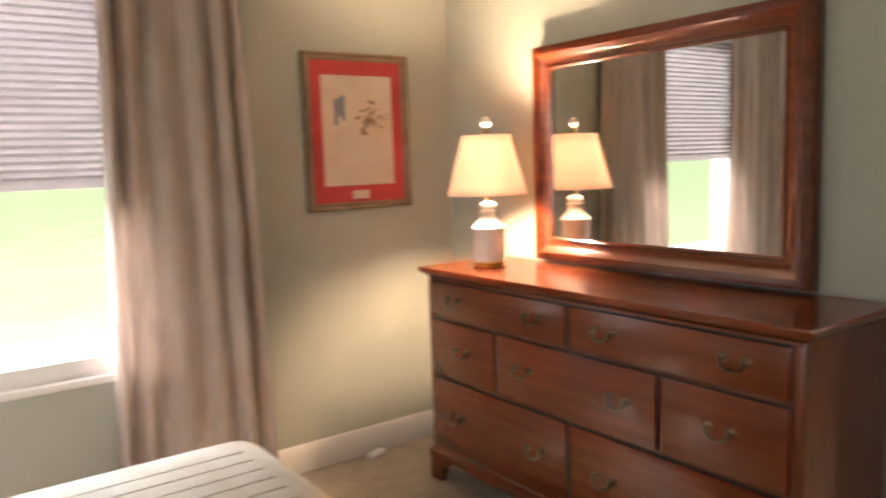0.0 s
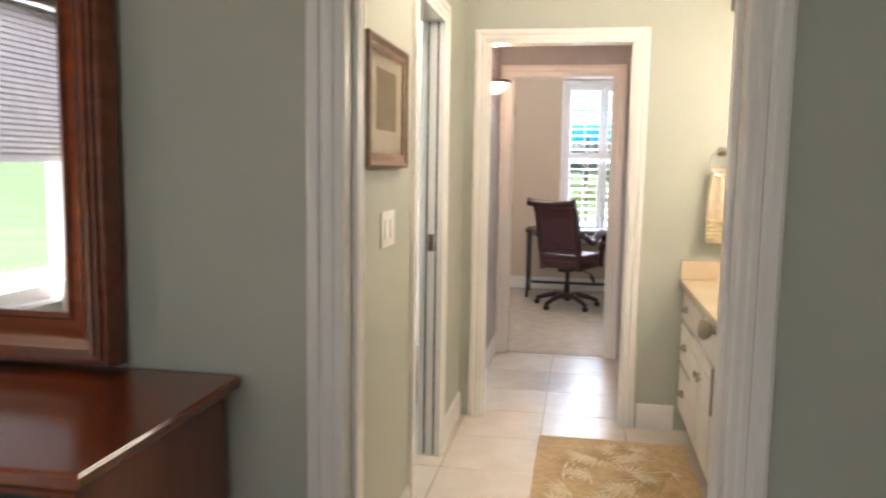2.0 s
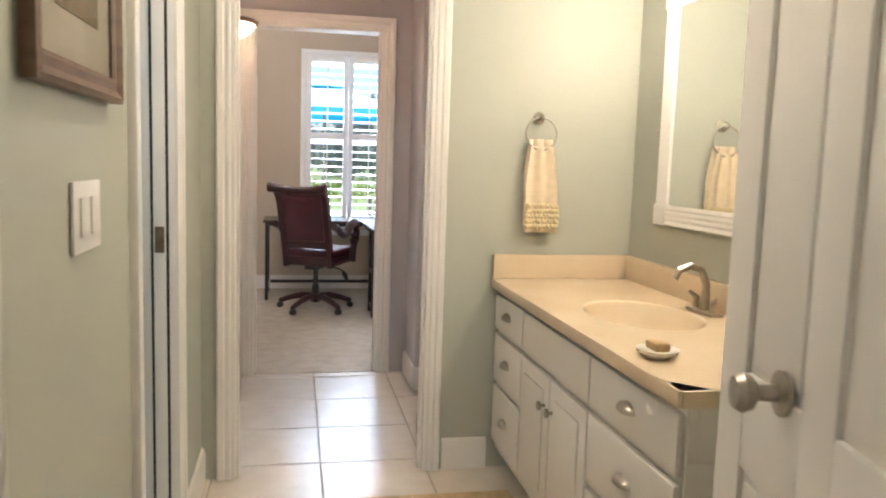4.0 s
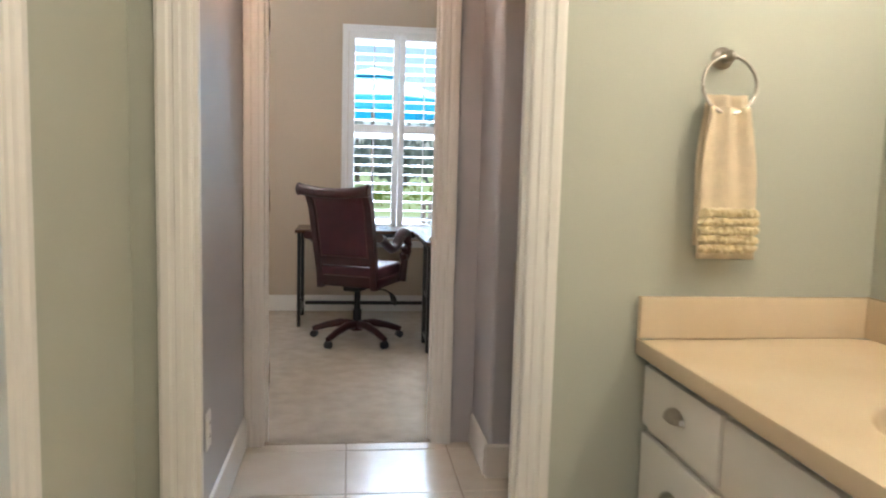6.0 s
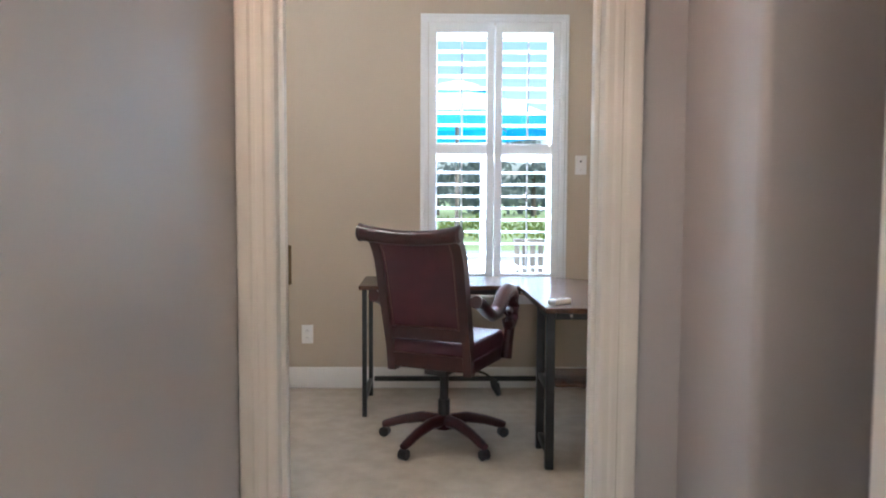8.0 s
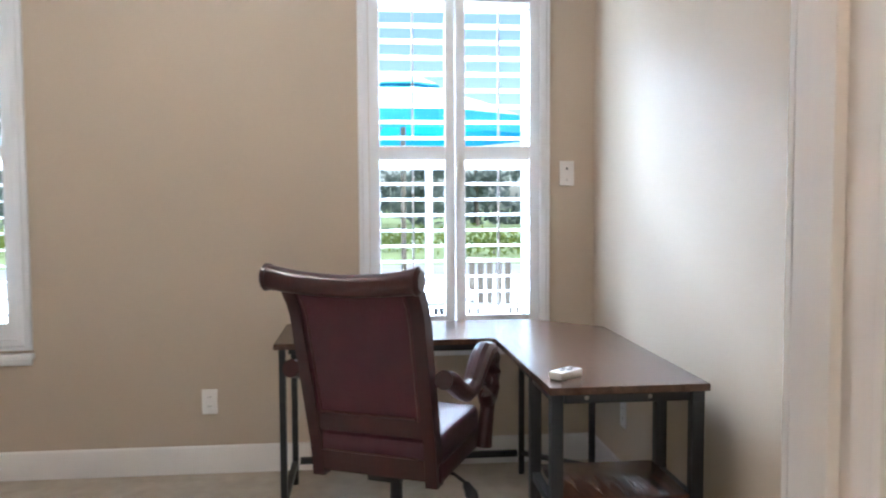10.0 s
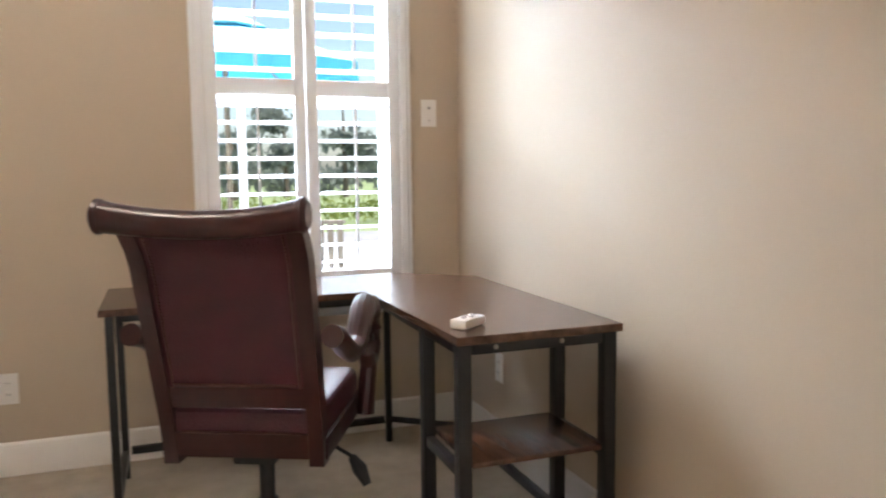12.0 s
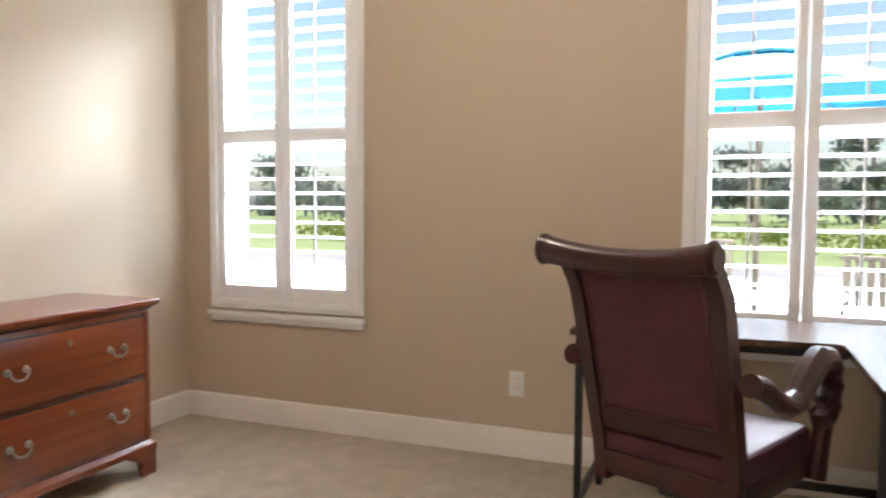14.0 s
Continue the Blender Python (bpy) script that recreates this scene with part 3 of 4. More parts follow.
# ---- chests of drawers ----
def bail_pull(parent, x, y, z, s=1.0, mat=None):
    """A drop handle: two rosettes and a swan-neck bail, on a front facing -y."""
    bm = bmesh.new()
    for sx in (-1, 1):
        tube(bm, ((sx * 0.036 * s, 0, 0), (sx * 0.036 * s, -0.004, 0), (sx * 0.036 * s, -0.006, 0), (sx * 0.036 * s, -0.018, 0)), [0.014 * s, 0.012 * s, 0.006 * s, 0.006 * s], 12)
    pts = [(0.036 * s * math.cos(a) * (1.0 if i not in (2, 8) else 0.9), -0.016 - 0.006 * math.sin(a), -0.030 * s * math.sin(a) ** 0.7 if math.sin(a) > 0 else 0) for i, a in enumerate([math.pi * k / 10 for k in range(11)])]
    tube(bm, pts, 0.0036 * s, 8)
    me = finish(bm, "bail_pull", mat or M_BRASS)
    ob = new("bail_pull", me)
    ob.parent = parent
    ob.location = (x, y, z)
    return ob


def chest(name, at, turn, w, d, h, rows, label, mat_top=M_CHERRY, pulls=M_BRASS):
    """A case piece on bracket feet: origin at the middle of its back on the floor; rows of drawers (z0, z1, edges...)."""
    c = thing(name, at, turn, label, "dresser" if w > 1.2 else "cabinet")
    hx = w / 2
    block("case", (-hx + 0.025, hx - 0.025, -d + 0.032, -0.01, 0.13, h - 0.03), M_CHERRYV, c, 0.004)
    bm = bmesh.new()
    prof = ((0.0, h - 0.045), (0.006, h - 0.038), (0.018, h - 0.030), (0.020, h - 0.026), (0.030, h - 0.022), (0.032, h - 0.006), (0.028, h))
    loops = [[bm.verts.new(v) for v in ((-hx + 0.025 - u, -d + 0.032 - u, z), (hx - 0.025 + u, -d + 0.032 - u, z), (hx - 0.025 + u, -0.002, z), (-hx + 0.025 - u, -0.002, z))] for u, z in prof]
    for a, b in zip(loops, loops[1:]):
        for k in range(4):
            bm.faces.new((a[k], a[(k + 1) % 4], b[(k + 1) % 4], b[k]))
    bm.faces.new(loops[-1])
    bm.faces.new(loops[0][::-1])
    part("top", bm, mat_top, c, "polished cherry top with a moulded edge")
    bm = bmesh.new()
    prof = ((0.0, 0.150), (0.010, 0.140), (0.016, 0.132), (0.016, 0.108), (0.0, 0.108))
    loops = [[bm.verts.new(v) for v in ((-hx + 0.025 - u, -d + 0.032 - u, z), (hx - 0.025 + u, -d + 0.032 - u, z), (hx - 0.025 + u, -0.004, z), (-hx + 0.025 - u, -0.004, z))] for u, z in prof]
    for a, b in zip(loops, loops[1:]):
        for k in range(4):
            bm.faces.new((a[k], a[(k + 1) % 4], b[(k + 1) % 4], b[k]))
    bm.faces.new(loops[-1][::-1])
    part("plinth", bm, M_CHERRY, c)
    # ogee bracket feet
    foot = [(0, 0.0), (0.075, 0.0), (0.082, 0.03), (0.075, 0.05), (0.095, 0.075), (0.135, 0.088), (0.17, 0.108), (0, 0.108)]
    for sx in (-1, 1):
        for side in (0, 1):
            bm = bmesh.new()
            out = [(x, z) for x, z in foot]
            a, b = [], []
            for x, z in out:
                if side == 0:
                    a.append(bm.verts.new((sx * (hx - 0.012 - x), -d + 0.018, z)))
                    b.append(bm.verts.new((sx * (hx - 0.012 - x), -d + 0.040, z)))
                else:
                    a.append(bm.verts.new((sx * (hx - 0.011), -d + 0.0405 + x * 0.8, z)))
                    b.append(bm.verts.new((sx * (hx - 0.033), -d + 0.0405 + x * 0.8, z)))
            k = len(out)
            for i in range(k):
                bm.faces.new((a[i], a[(i + 1) % k], b[(i + 1) % k], b[i]))
            bm.faces.new(a)
            bm.faces.new(b[::-1])
            part("bracket_foot", bm, M_CHERRY, c)
        block("back_foot", (sx * (hx - 0.05) - 0.03, sx * (hx - 0.05) + 0.03, -0.08, -0.02, 0, 0.108), M_CHERRY, c)
    for sx in (-1, 1):
        block("quarter_column", (sx * (hx - 0.045) - 0.016, sx * (hx - 0.045) + 0.016, -d + 0.026, -d + 0.05, 0.16, h - 0.05), M_CHERRYV, c, 0.006)
    y = -d + 0.032
    for z0, z1, *xs in rows:
        for xa, xb in zip(xs, xs[1:]):
            xa, xb = xa + 0.008, xb - 0.008
            # near-black sheet behind the drawer paints the shade in the gap round it
            block("gap_shade", (xa - 0.005, xb + 0.005, y - 0.002, y + 0.004, z0 - 0.005, z1 + 0.005), M_DARK, c, 0)
            f = block("drawer", (xa, xb, y - 0.014, y - 0.0025, z0, z1), M_CHERRY, c, 0.005)
            zc = (z0 + z1) / 2 + 0.012
            for px in ([(xa + xb) / 2] if xb - xa < 0.5 * w and xb - xa < 0.45 else [xa + 0.2 * (xb - xa), xb - 0.2 * (xb - xa)]):
                bail_pull(f, px, y - 0.014, zc, 1.05, pulls)
    return c


hw = 0.84
dresser_rows = ((0.770, 0.920, -hw, 0.0, hw), (0.505, 0.750, -hw, -0.40, 0.40, hw), (0.170, 0.485, -hw, 0.0, hw))
dresser = chest("dresser", (2.736, 1.775, 0), -90, 1.783, 0.50, 0.978, dresser_rows, "cherry wood dresser with brass bail pulls on carpet")
cab = chest("file_cabinet", (8.86, 3.06, 0.002), 0, 0.90, 0.50, 0.765, ((0.45, 0.695, -0.39, 0.39), (0.175, 0.425, -0.39, 0.39)), "cherry two-drawer lateral file cabinet on bracket feet", M_CHERRY, M_NICKEL)
for z in (0.645, 0.375):
    k = part("keyhole_plate", lathe(bmesh.new(), ((0.012, 0), (0.010, 0.003)), 14), M_BRASS, cab)
    k.matrix_local = pose(0.0, -0.482, z, 90)


# ---- bedroom things ----
mirror = thing("dresser_mirror", (2.742, 1.762, 0.978), -90, "large mirror in a wide moulded cherry frame on the dresser", "mirror")
part("frame", ring(bmesh.new(), -0.528, 0.528, 0.116, 0.838, ((0, 0.010), (0, 0.040), (0.010, 0.046), (0.015, 0.039), (0.030, 0.042), (0.052, 0.056), (0.066, 0.070), (0.076, 0.072), (0.079, 0.064), (0.087, 0.066), (0.090, 0.057), (0.100, 0.057), (0.104, 0.044), (0.106, 0.010))), M_CHERRY, mirror)
block("mirror_glass", (-0.532, 0.532, -0.036, -0.030, 0.112, 0.842), M_MIRROR, mirror, 0)
block("backing", (-0.62, 0.62, -0.012, -0.002, 0.012, 0.935), M_CHERRYV, mirror, 0)


def framed_picture(name, at, turn, w, h, fw, mat_frame, label):
    p = thing(name, at, turn, label, "framed picture")
    part("frame", ring(bmesh.new(), -w / 2 + fw, w / 2 - fw, fw, h - fw, ((0, 0.002), (0, 0.016), (fw * 0.2, 0.020), (fw * 0.5, 0.018), (fw * 0.8, 0.028), (fw, 0.024), (fw, 0.002))), mat_frame, p)
    return p


pic = framed_picture("framed_print", (2.20, 3.098, 1.226), 0, 0.565, 0.735, 0.036, M_FRAME, "framed antique print with a red mat on the wall")
block("mat", (-0.25, 0.25, -0.010, -0.004, 0.034, 0.70), M_MAT, pic, 0, "red mat board")
block("print", (-0.19, 0.19, -0.012, -0.0095, 0.115, 0.632), M_PAPER, pic, 0, "cream paper print")
rnd = random.Random(5)
for i in range(34):
    a, r = rnd.uniform(0, 6.28), abs(rnd.gauss(0, 0.055))
    x, z = 0.05 + r * math.cos(a) * 1.0, 0.42 + r * 1.5 * math.sin(a)
    s = rnd.uniform(0.006, 0.016)
    part("drawn_mark", slab(bmesh.new(), [(s * math.cos(k) * rnd.uniform(0.5, 1.4), s * math.sin(k) * rnd.uniform(0.5, 1.4)) for k in (0, 1.05, 2.1, 3.1, 4.2, 5.2)], 0, 0.0006), M_SEPIA, pic, "", False).matrix_local = pose(x, -0.012 - 0.0004 * i, z, 90)
for dx, z0, z1 in ((-0.125, 0.40, 0.52), (-0.105, 0.44, 0.53), (-0.085, 0.42, 0.54)):
    block("drawn_mark", (dx, dx + 0.016, -0.0128, -0.0118, z0, z1), M_INK, pic, 0)
block("caption_plate", (-0.045, 0.045, -0.0118, -0.0095, 0.050, 0.090), M_PAPER, pic, 0)

lamp = thing("table_lamp", (2.44, 2.42, 0.978), 0, "white porcelain table lamp with a lit cream shade on the dresser", "table lamp")
part("base", lathe(bmesh.new(), ((0.070, 0.0), (0.072, 0.008), (0.062, 0.014), (0.066, 0.022), (0.058, 0.028)), 36), M_GOLD, lamp, "polished brass foot")
part("body", lathe(bmesh.new(), ((0.062, 0.028), (0.068, 0.036), (0.070, 0.10), (0.068, 0.155), (0.072, 0.165), (0.074, 0.172), (0.060, 0.186), (0.042, 0.205), (0.034, 0.222), (0.036, 0.235), (0.040, 0.243), (0.032, 0.252), (0.040, 0.262), (0.038, 0.275), (0.02, 0.285)), 36), M_PORC, lamp)
part("neck", lathe(bmesh.new(), ((0.010, 0.285), (0.010, 0.60)), 12), M_GOLD, lamp)
bm = bmesh.new()
prof = ((0.170, 0.315), (0.160, 0.350), (0.135, 0.440), (0.112, 0.525), (0.104, 0.568))
segs = 64
outer = [[bm.verts.new((r * (1 + 0.012 * math.cos(8 * 2 * math.pi * i / segs)) * math.cos(2 * math.pi * i / segs), r * (1 + 0.012 * math.cos(8 * 2 * math.pi * i / segs)) * math.sin(2 * math.pi * i / segs), z)) for i in range(segs)] for r, z in prof]
for a, b in zip(outer, outer[1:]):
    for i in range(segs):
        bm.faces.new((a[i], a[(i + 1) % segs], b[(i + 1) % segs], b[i]))
shade = part("shade", bm, M_SHADE, lamp, "lit cream pleated shade")
shade.modifiers.new("thick", "SOLIDIFY").thickness = 0.002
part("finial", lathe(bmesh.new(), ((0.006, 0.60), (0.018, 0.606), (0.022, 0.618), (0.014, 0.630), (0.020, 0.636), (0.006, 0.645)), 20), M_PORC, lamp)

bed = thing("bed", (0.07, 1.33, 0), 0, "bed with a pale striped quilted spread", "bed")
bm = bmesh.new()
add_box(bm, -0.95, 1.16, -0.75, 0.80, 0.28, 0.635, 0.0)
bmesh.ops.bevel(bm, geom=[e for e in bm.edges], offset=0.14, segments=8, profile=0.6, affect="EDGES")
part("bedspread", bm, M_BED, bed)
for i in range(17):
    block("stitched_band", (-0.85, 1.04, -0.60 + i * 0.075, -0.595 + i * 0.075, 0.633, 0.637), M_BAND, bed, 0.001)
block("bed_frame", (-0.93, 1.10, -0.70, 0.76, 0.12, 0.30), M_CHERRY, bed)
for lx in (-0.85, 1.0):
    for ly in (-0.62, 0.70):
        block("leg", (lx - 0.04, lx + 0.04, ly - 0.04, ly + 0.04, 0, 0.13), M_CHERRY, bed)
door_stop = thing("door_wedge", (2.19, 3.04, 0.0), 20, "small white plastic wedge on the carpet", "wedge")
block("body", (-0.05, 0.05, -0.025, 0.025, 0, 0.022), M_PLATE, door_stop, 0.008)

# ---- bathroom things ----
hp = framed_picture("framed_print", (3.765, 0.860, 1.39), 0, 0.50, 0.40, 0.045, M_WALNUT, "small framed print in a dark walnut frame")
block("mat", (-0.21, 0.21, -0.010, -0.004, 0.04, 0.36), M_PAPER, hp, 0)
block("print", (-0.12, 0.12, -0.012, -0.0095, 0.12, 0.31), M_SEPIA, hp, 0)
g = block("pane", (-0.206, 0.206, -0.0155, -0.0145, 0.044, 0.356), M_GLASS, hp, 0)
wall_plate("light_switch", (3.82, 0.860, 1.187), 0, "double", "white double rocker light switch on the wall", "light switch")

van = thing("vanity_cabinet", (4.68, -0.918, 0), 180, "white painted bathroom vanity with drawers and doors", "vanity")
# local x runs to -x of the room, -y faces the room
block("carcass", (-0.775, 0.79, -0.575, -0.002, 0.10, 0.655), M_VANITY, van, 0.002)
block("face_rail", (-0.775, 0.79, -0.575, -0.550, 0.655, 0.785), M_VANITY, van, 0.001)
block("end_panel", (0.770, 0.79, -0.550, -0.002, 0.655, 0.785), M_VANITY, van, 0.001)
block("toe_kick", (-0.775, 0.79, -0.50, -0.01, 0.0, 0.10), M_VANITY, van, 0)


def cup_pull(parent, x, y, z):
    bm = bmesh.new()
    r = bmesh.ops.create_uvsphere(bm, u_segments=16, v_segments=8, radius=1.0)
    for v in r["verts"]:
        v.co = Vector((v.co.x * 0.042, min(0, v.co.y) * 0.026, v.co.z * 0.024 if v.co.z > 0 else v.co.z * 0.010))
    ob = part("cup_pull", bm, M_NICKEL, parent)
    ob.location = (x, y, z)
    return ob


def vanity_front(kind, x0, x1, z0, z1):
    f = block("drawer_front" if kind == "drawer" else "cabinet_door", (x0 + 0.006, x1 - 0.006, -0.594, -0.576, z0, z1), M_VANITY, van, 0.005)
    if kind == "drawer":
        cup_pull(f, (x0 + x1) / 2, -0.594, (z0 + z1) / 2)
    elif kind == "door":
        part("raised_panel", add_box(bmesh.new(), x0 + 0.055, x1 - 0.055, -0.602, -0.592, z0 + 0.05, z1 - 0.05, 0.007), M_VANITY, f)
    return f


for x0, x1 in ((-0.77, -0.38), (0.27, 0.785)):
    for z0, z1 in ((0.62, 0.765), (0.40, 0.60), (0.14, 0.38)):
        vanity_front("drawer", x0, x1, z0, z1)
vanity_front("blank", -0.38, 0.27, 0.62, 0.765)
for x0, x1, kx in ((-0.38, -0.055, -0.095), (-0.055, 0.27, -0.015)):
    dr = vanity_front("door", x0, x1, 0.14, 0.60)
    k = part("knob", lathe(bmesh.new(), ((0.006, 0), (0.005, 0.012), (0.015, 0.018), (0.016, 0.026), (0.006, 0.030)), 16), M_NICKEL, dr)
    k.matrix_local = pose(kx, -0.594, 0.50, 90)

top = thing("countertop", (4.68, -0.918, 0.785), 180, "cream cultured marble vanity top with a moulded oval basin", "countertop")
bm = bmesh.new()
cx, cy, ra, rb, N = -0.02, -0.30, 0.25, 0.185, 48
inner = [bm.verts.new((cx + ra * math.cos(2 * math.pi * i / N), cy + rb * math.sin(2 * math.pi * i / N), 0.040)) for i in range(N)]
rim = []
for i in range(N):
    a = 2 * math.pi * i / N
    c, s = math.cos(a), math.sin(a)
    hx0, hx1, hy0, hy1 = -0.79 - cx, 0.80 - cx, -0.605 - cy, -0.001 - cy
    k = min((hx1 if c > 0 else hx0) / c if abs(c) > 1e-6 else 9, (hy1 if s > 0 else hy0) / s if abs(s) > 1e-6 else 9)
    rim.append(bm.verts.new((cx + k * c, cy + k * s, 0.040)))
lips = [inner]
for q, z in ((0.97, 0.036), (0.93, 0.020), (0.85, -0.03), (0.70, -0.08), (0.45, -0.11), (0.10, -0.12)):
    lips.append([bm.verts.new((cx + q * ra * math.cos(2 * math.pi * i / N), cy + q * rb * math.sin(2 * math.pi * i / N), z)) for i in range(N)])
for a, b in [(rim, inner)] + list(zip(lips, lips[1:])):
    for i in range(N):
        bm.faces.new((a[i], a[(i + 1) % N], b[(i + 1) % N], b[i]))
bm.faces.new(lips[-1])
part("basin_top", bm, M_COUNTER, top)
for nm, dims in (("front_edge", (-0.79, 0.80, -0.610, -0.598, 0.0, 0.0395)), ("end_edge", (0.795, 0.803, -0.600, -0.001, 0.0, 0.0395)), ("backsplash", (-0.79, 0.80, -0.022, -0.001, 0.0405, 0.142)), ("side_splash", (-0.79, -0.768, -0.608, -0.0225, 0.0405, 0.142))):
    block(nm, dims, M_COUNTER, top, 0.004)
fau = thing("faucet", (4.70, -0.84, 0.826), 180, "brushed nickel centreset bathroom faucet", "faucet")
block("deck_plate", (-0.08, 0.08, -0.025, 0.025, 0, 0.012), M_NICKEL, fau, 0.005)
part("spout", tube(bmesh.new(), ((0, 0, 0.01), (0, 0, 0.10), (0, -0.02, 0.145), (0, -0.06, 0.16), (0, -0.10, 0.145), (0, -0.115, 0.115)), [0.018, 0.014, 0.013, 0.012, 0.012, 0.012], 14), M_NICKEL, fau)
for sx in (-1, 1):
    part("lever", tube(bmesh.new(), ((sx * 0.055, 0, 0.01), (sx * 0.055, 0, 0.045), (sx * 0.085, -0.01, 0.06)), [0.014, 0.012, 0.007], 12), M_NICKEL, fau)
dish = thing("soap_dish", (4.16, -0.40, 0.826), 180, "glass soap dish with a dark bar on the vanity", "soap dish")
part("dish", lathe(bmesh.new(), ((0.030, 0.0), (0.050, 0.012), (0.055, 0.022), (0.050, 0.022), (0.02, 0.010)), 24), M_PORC, dish)
block("soap", (-0.032, 0.032, -0.02, 0.02, 0.018, 0.04), M_FROND2, dish, 0.008)

vm = thing("vanity_mirror", (4.68, -0.918, 1.085), 180, "bathroom mirror in a fluted white frame with corner blocks", "mirror")
block("mirror_glass", (-0.45, 0.45, -0.016, -0.008, 0.07, 0.83), M_MIRROR, vm, 0)
part("frame", ring(bmesh.new(), -0.44, 0.44, 0.078, 0.822, ((0, 0.004), (0, 0.022), (0.012, 0.026), (0.020, 0.022), (0.030, 0.026), (0.040, 0.022), (0.050, 0.026), (0.060, 0.022), (0.072, 0.028), (0.078, 0.022), (0.078, 0.004))), M_TRIM, vm)
for sx in (-1, 1):
    for z in (0.0, 0.822):
        block("corner_block", (sx * 0.48 - 0.041, sx * 0.48 + 0.041, -0.033, -0.003, z, z + 0.08), M_TRIM, vm, 0.003)
vl = thing("vanity_light", (4.57, -0.918, 2.10), 180, "nickel bath light bar with lit frosted glass shades", "wall light")
block("backplate", (-0.5, 0.5, -0.03, -0.001, 0.03, 0.10), M_NICKEL, vl, 0.006)
for dx in (-0.40, 0.0, 0.40):
    part("arm", tube(bmesh.new(), ((dx, -0.03, 0.065), (dx, -0.10, 0.075), (dx, -0.118, 0.05)), 0.008), M_NICKEL, vl)
    b2 = bmesh.new()
    prof = ((0.025, 0.05), (0.035, 0.02), (0.05, -0.04), (0.065, -0.10))
    rr = [[b2.verts.new((dx + r * math.cos(2 * math.pi * i / 24), -0.118 + r * math.sin(2 * math.pi * i / 24), z)) for i in range(24)] for r, z in prof]
    for a, b in zip(rr, rr[1:]):
        for i in range(24):
            b2.faces.new((a[i], a[(i + 1) % 24], b[(i + 1) % 24], b[i]))
    s = part("glass_shade", b2, M_VLAMP, vl, "lit frosted glass shade")
    s.modifiers.new("thick", "SOLIDIFY").thickness = 0.003

tr = thing("towel_ring", (5.473, -0.485, 1.495), -90, "brushed nickel towel ring on the wall", "towel ring")
part("rosette", lathe(bmesh.new(), ((0.026, 0), (0.026, 0.006), (0.014, 0.014), (0.010, 0.04), (0.014, 0.045), (0.004, 0.055)), 20), M_NICKEL, tr).matrix_local = pose(0, 0, 0, 90)
part("ring", tube(bmesh.new(), [(0.066 * math.sin(a), -0.042 - 0.012 * (1 - math.cos(a)) / 2, -0.066 + 0.066 * math.cos(a)) for a in [2 * math.pi * k / 40 for k in range(41)]], 0.0045, 8), M_NICKEL, tr)
tw = thing("hand_towel", (5.473, -0.485, 1.02), -90, "cream hand towel with a gold ruched band hanging from the ring", "towel")
bm = bmesh.new()
for back in (0, 1):
    grid = []
    n, k = 22, 22
    for j in range(k + 1):
        v = j / k
        z = 0.005 + v * 0.352 + 0.03 * back
        half = 0.070 - 0.022 * max(0, (v - 0.55) / 0.45) ** 1.3
        row = []
        for i in range(n + 1):
            u = i / n - 0.5
            y = -0.052 + 0.026 * back - 0.010 * math.cos(u * 14 + 0.8) * (0.35 + 0.65 * v) - (0.008 if not back else 0)
            row.append(bm.verts.new((u * 2 * half + 0.01 * (1 - v), y, z)))
        grid.append(row)
    for a, b in zip(grid, grid[1:]):
        for i in range(n):
            bm.faces.new((a[i], a[i + 1], b[i + 1], b[i]))
cloth = part("cloth", bm, M_TOWEL, tw)
cloth.modifiers.new("thick", "SOLIDIFY").thickness = 0.008
for i in range(5):
    z = 0.030 + i * 0.021
    part("ruched_band", tube(bmesh.new(), [(u * 0.069 + 0.008, -0.066 - 0.010 * math.cos(u * 7 + 0.8) * 0.5 - 0.003 * math.sin(u * 40 + i), z + 0.003 * math.sin(u * 23 + i * 2)) for u in [k / 14 - 1 for k in range(29)]], 0.010, 8), M_SATIN, tw, "gold satin ruched band")

rug = thing("bath_rug", (4.43, 0.025, 0.0), 0, "tan bath rug with a palm frond pattern on tile", "rug")
block("woven_mat", (-0.78, 0.78, -0.365, 0.365, 0.0, 0.012), M_RUG, rug, 0.004)
rnd = random.Random(11)
for mat, cnt in ((M_FROND, 42), (M_FROND2, 34)):
    bm = bmesh.new()
    for _ in range(cnt):
        ox, oy, an = rnd.uniform(-0.70, 0.70), rnd.uniform(-0.29, 0.29), rnd.uniform(0, 6.28)
        for lf in range(9):
            la = an + (lf - 4) * 0.36
            ln, wd = rnd.uniform(0.08, 0.14), 0.008
            d, nrm = Vector((math.cos(la), math.sin(la), 0)), Vector((-math.sin(la), math.cos(la), 0))
            o = Vector((ox, oy, 0.0125))
            tip = o + d * ln
            if abs(tip.x) > 0.77 or abs(tip.y) > 0.355:
                continue
            hz = Vector((0, 0, rnd.uniform(0.0004, 0.0028)))
            vs = [bm.verts.new(p + hz) for p in (o, o + d * ln * 0.45 + nrm * wd, tip, o + d * ln * 0.45 - nrm * wd)]
            bm.faces.new(vs)
    tagged(part("frond_pattern", bm, mat, rug, "", False), "", "", "", "stuff")

# ---- hall things ----
sc = thing("wall_sconce", (6.25, 0.823, 1.86), 0, "wall sconce with a bronze rim and a lit alabaster bowl", "wall sconce")
bm = bmesh.new()
lathe(bm, ((0.004, 0.0), (0.05, 0.006), (0.09, 0.03), (0.115, 0.062)), 32)
part("bowl", bm, M_BOWL, sc, "lit alabaster glass bowl").matrix_local = pose(0, -0.022, 0) @ Matrix.Diagonal((1, 0.9, 1, 1))
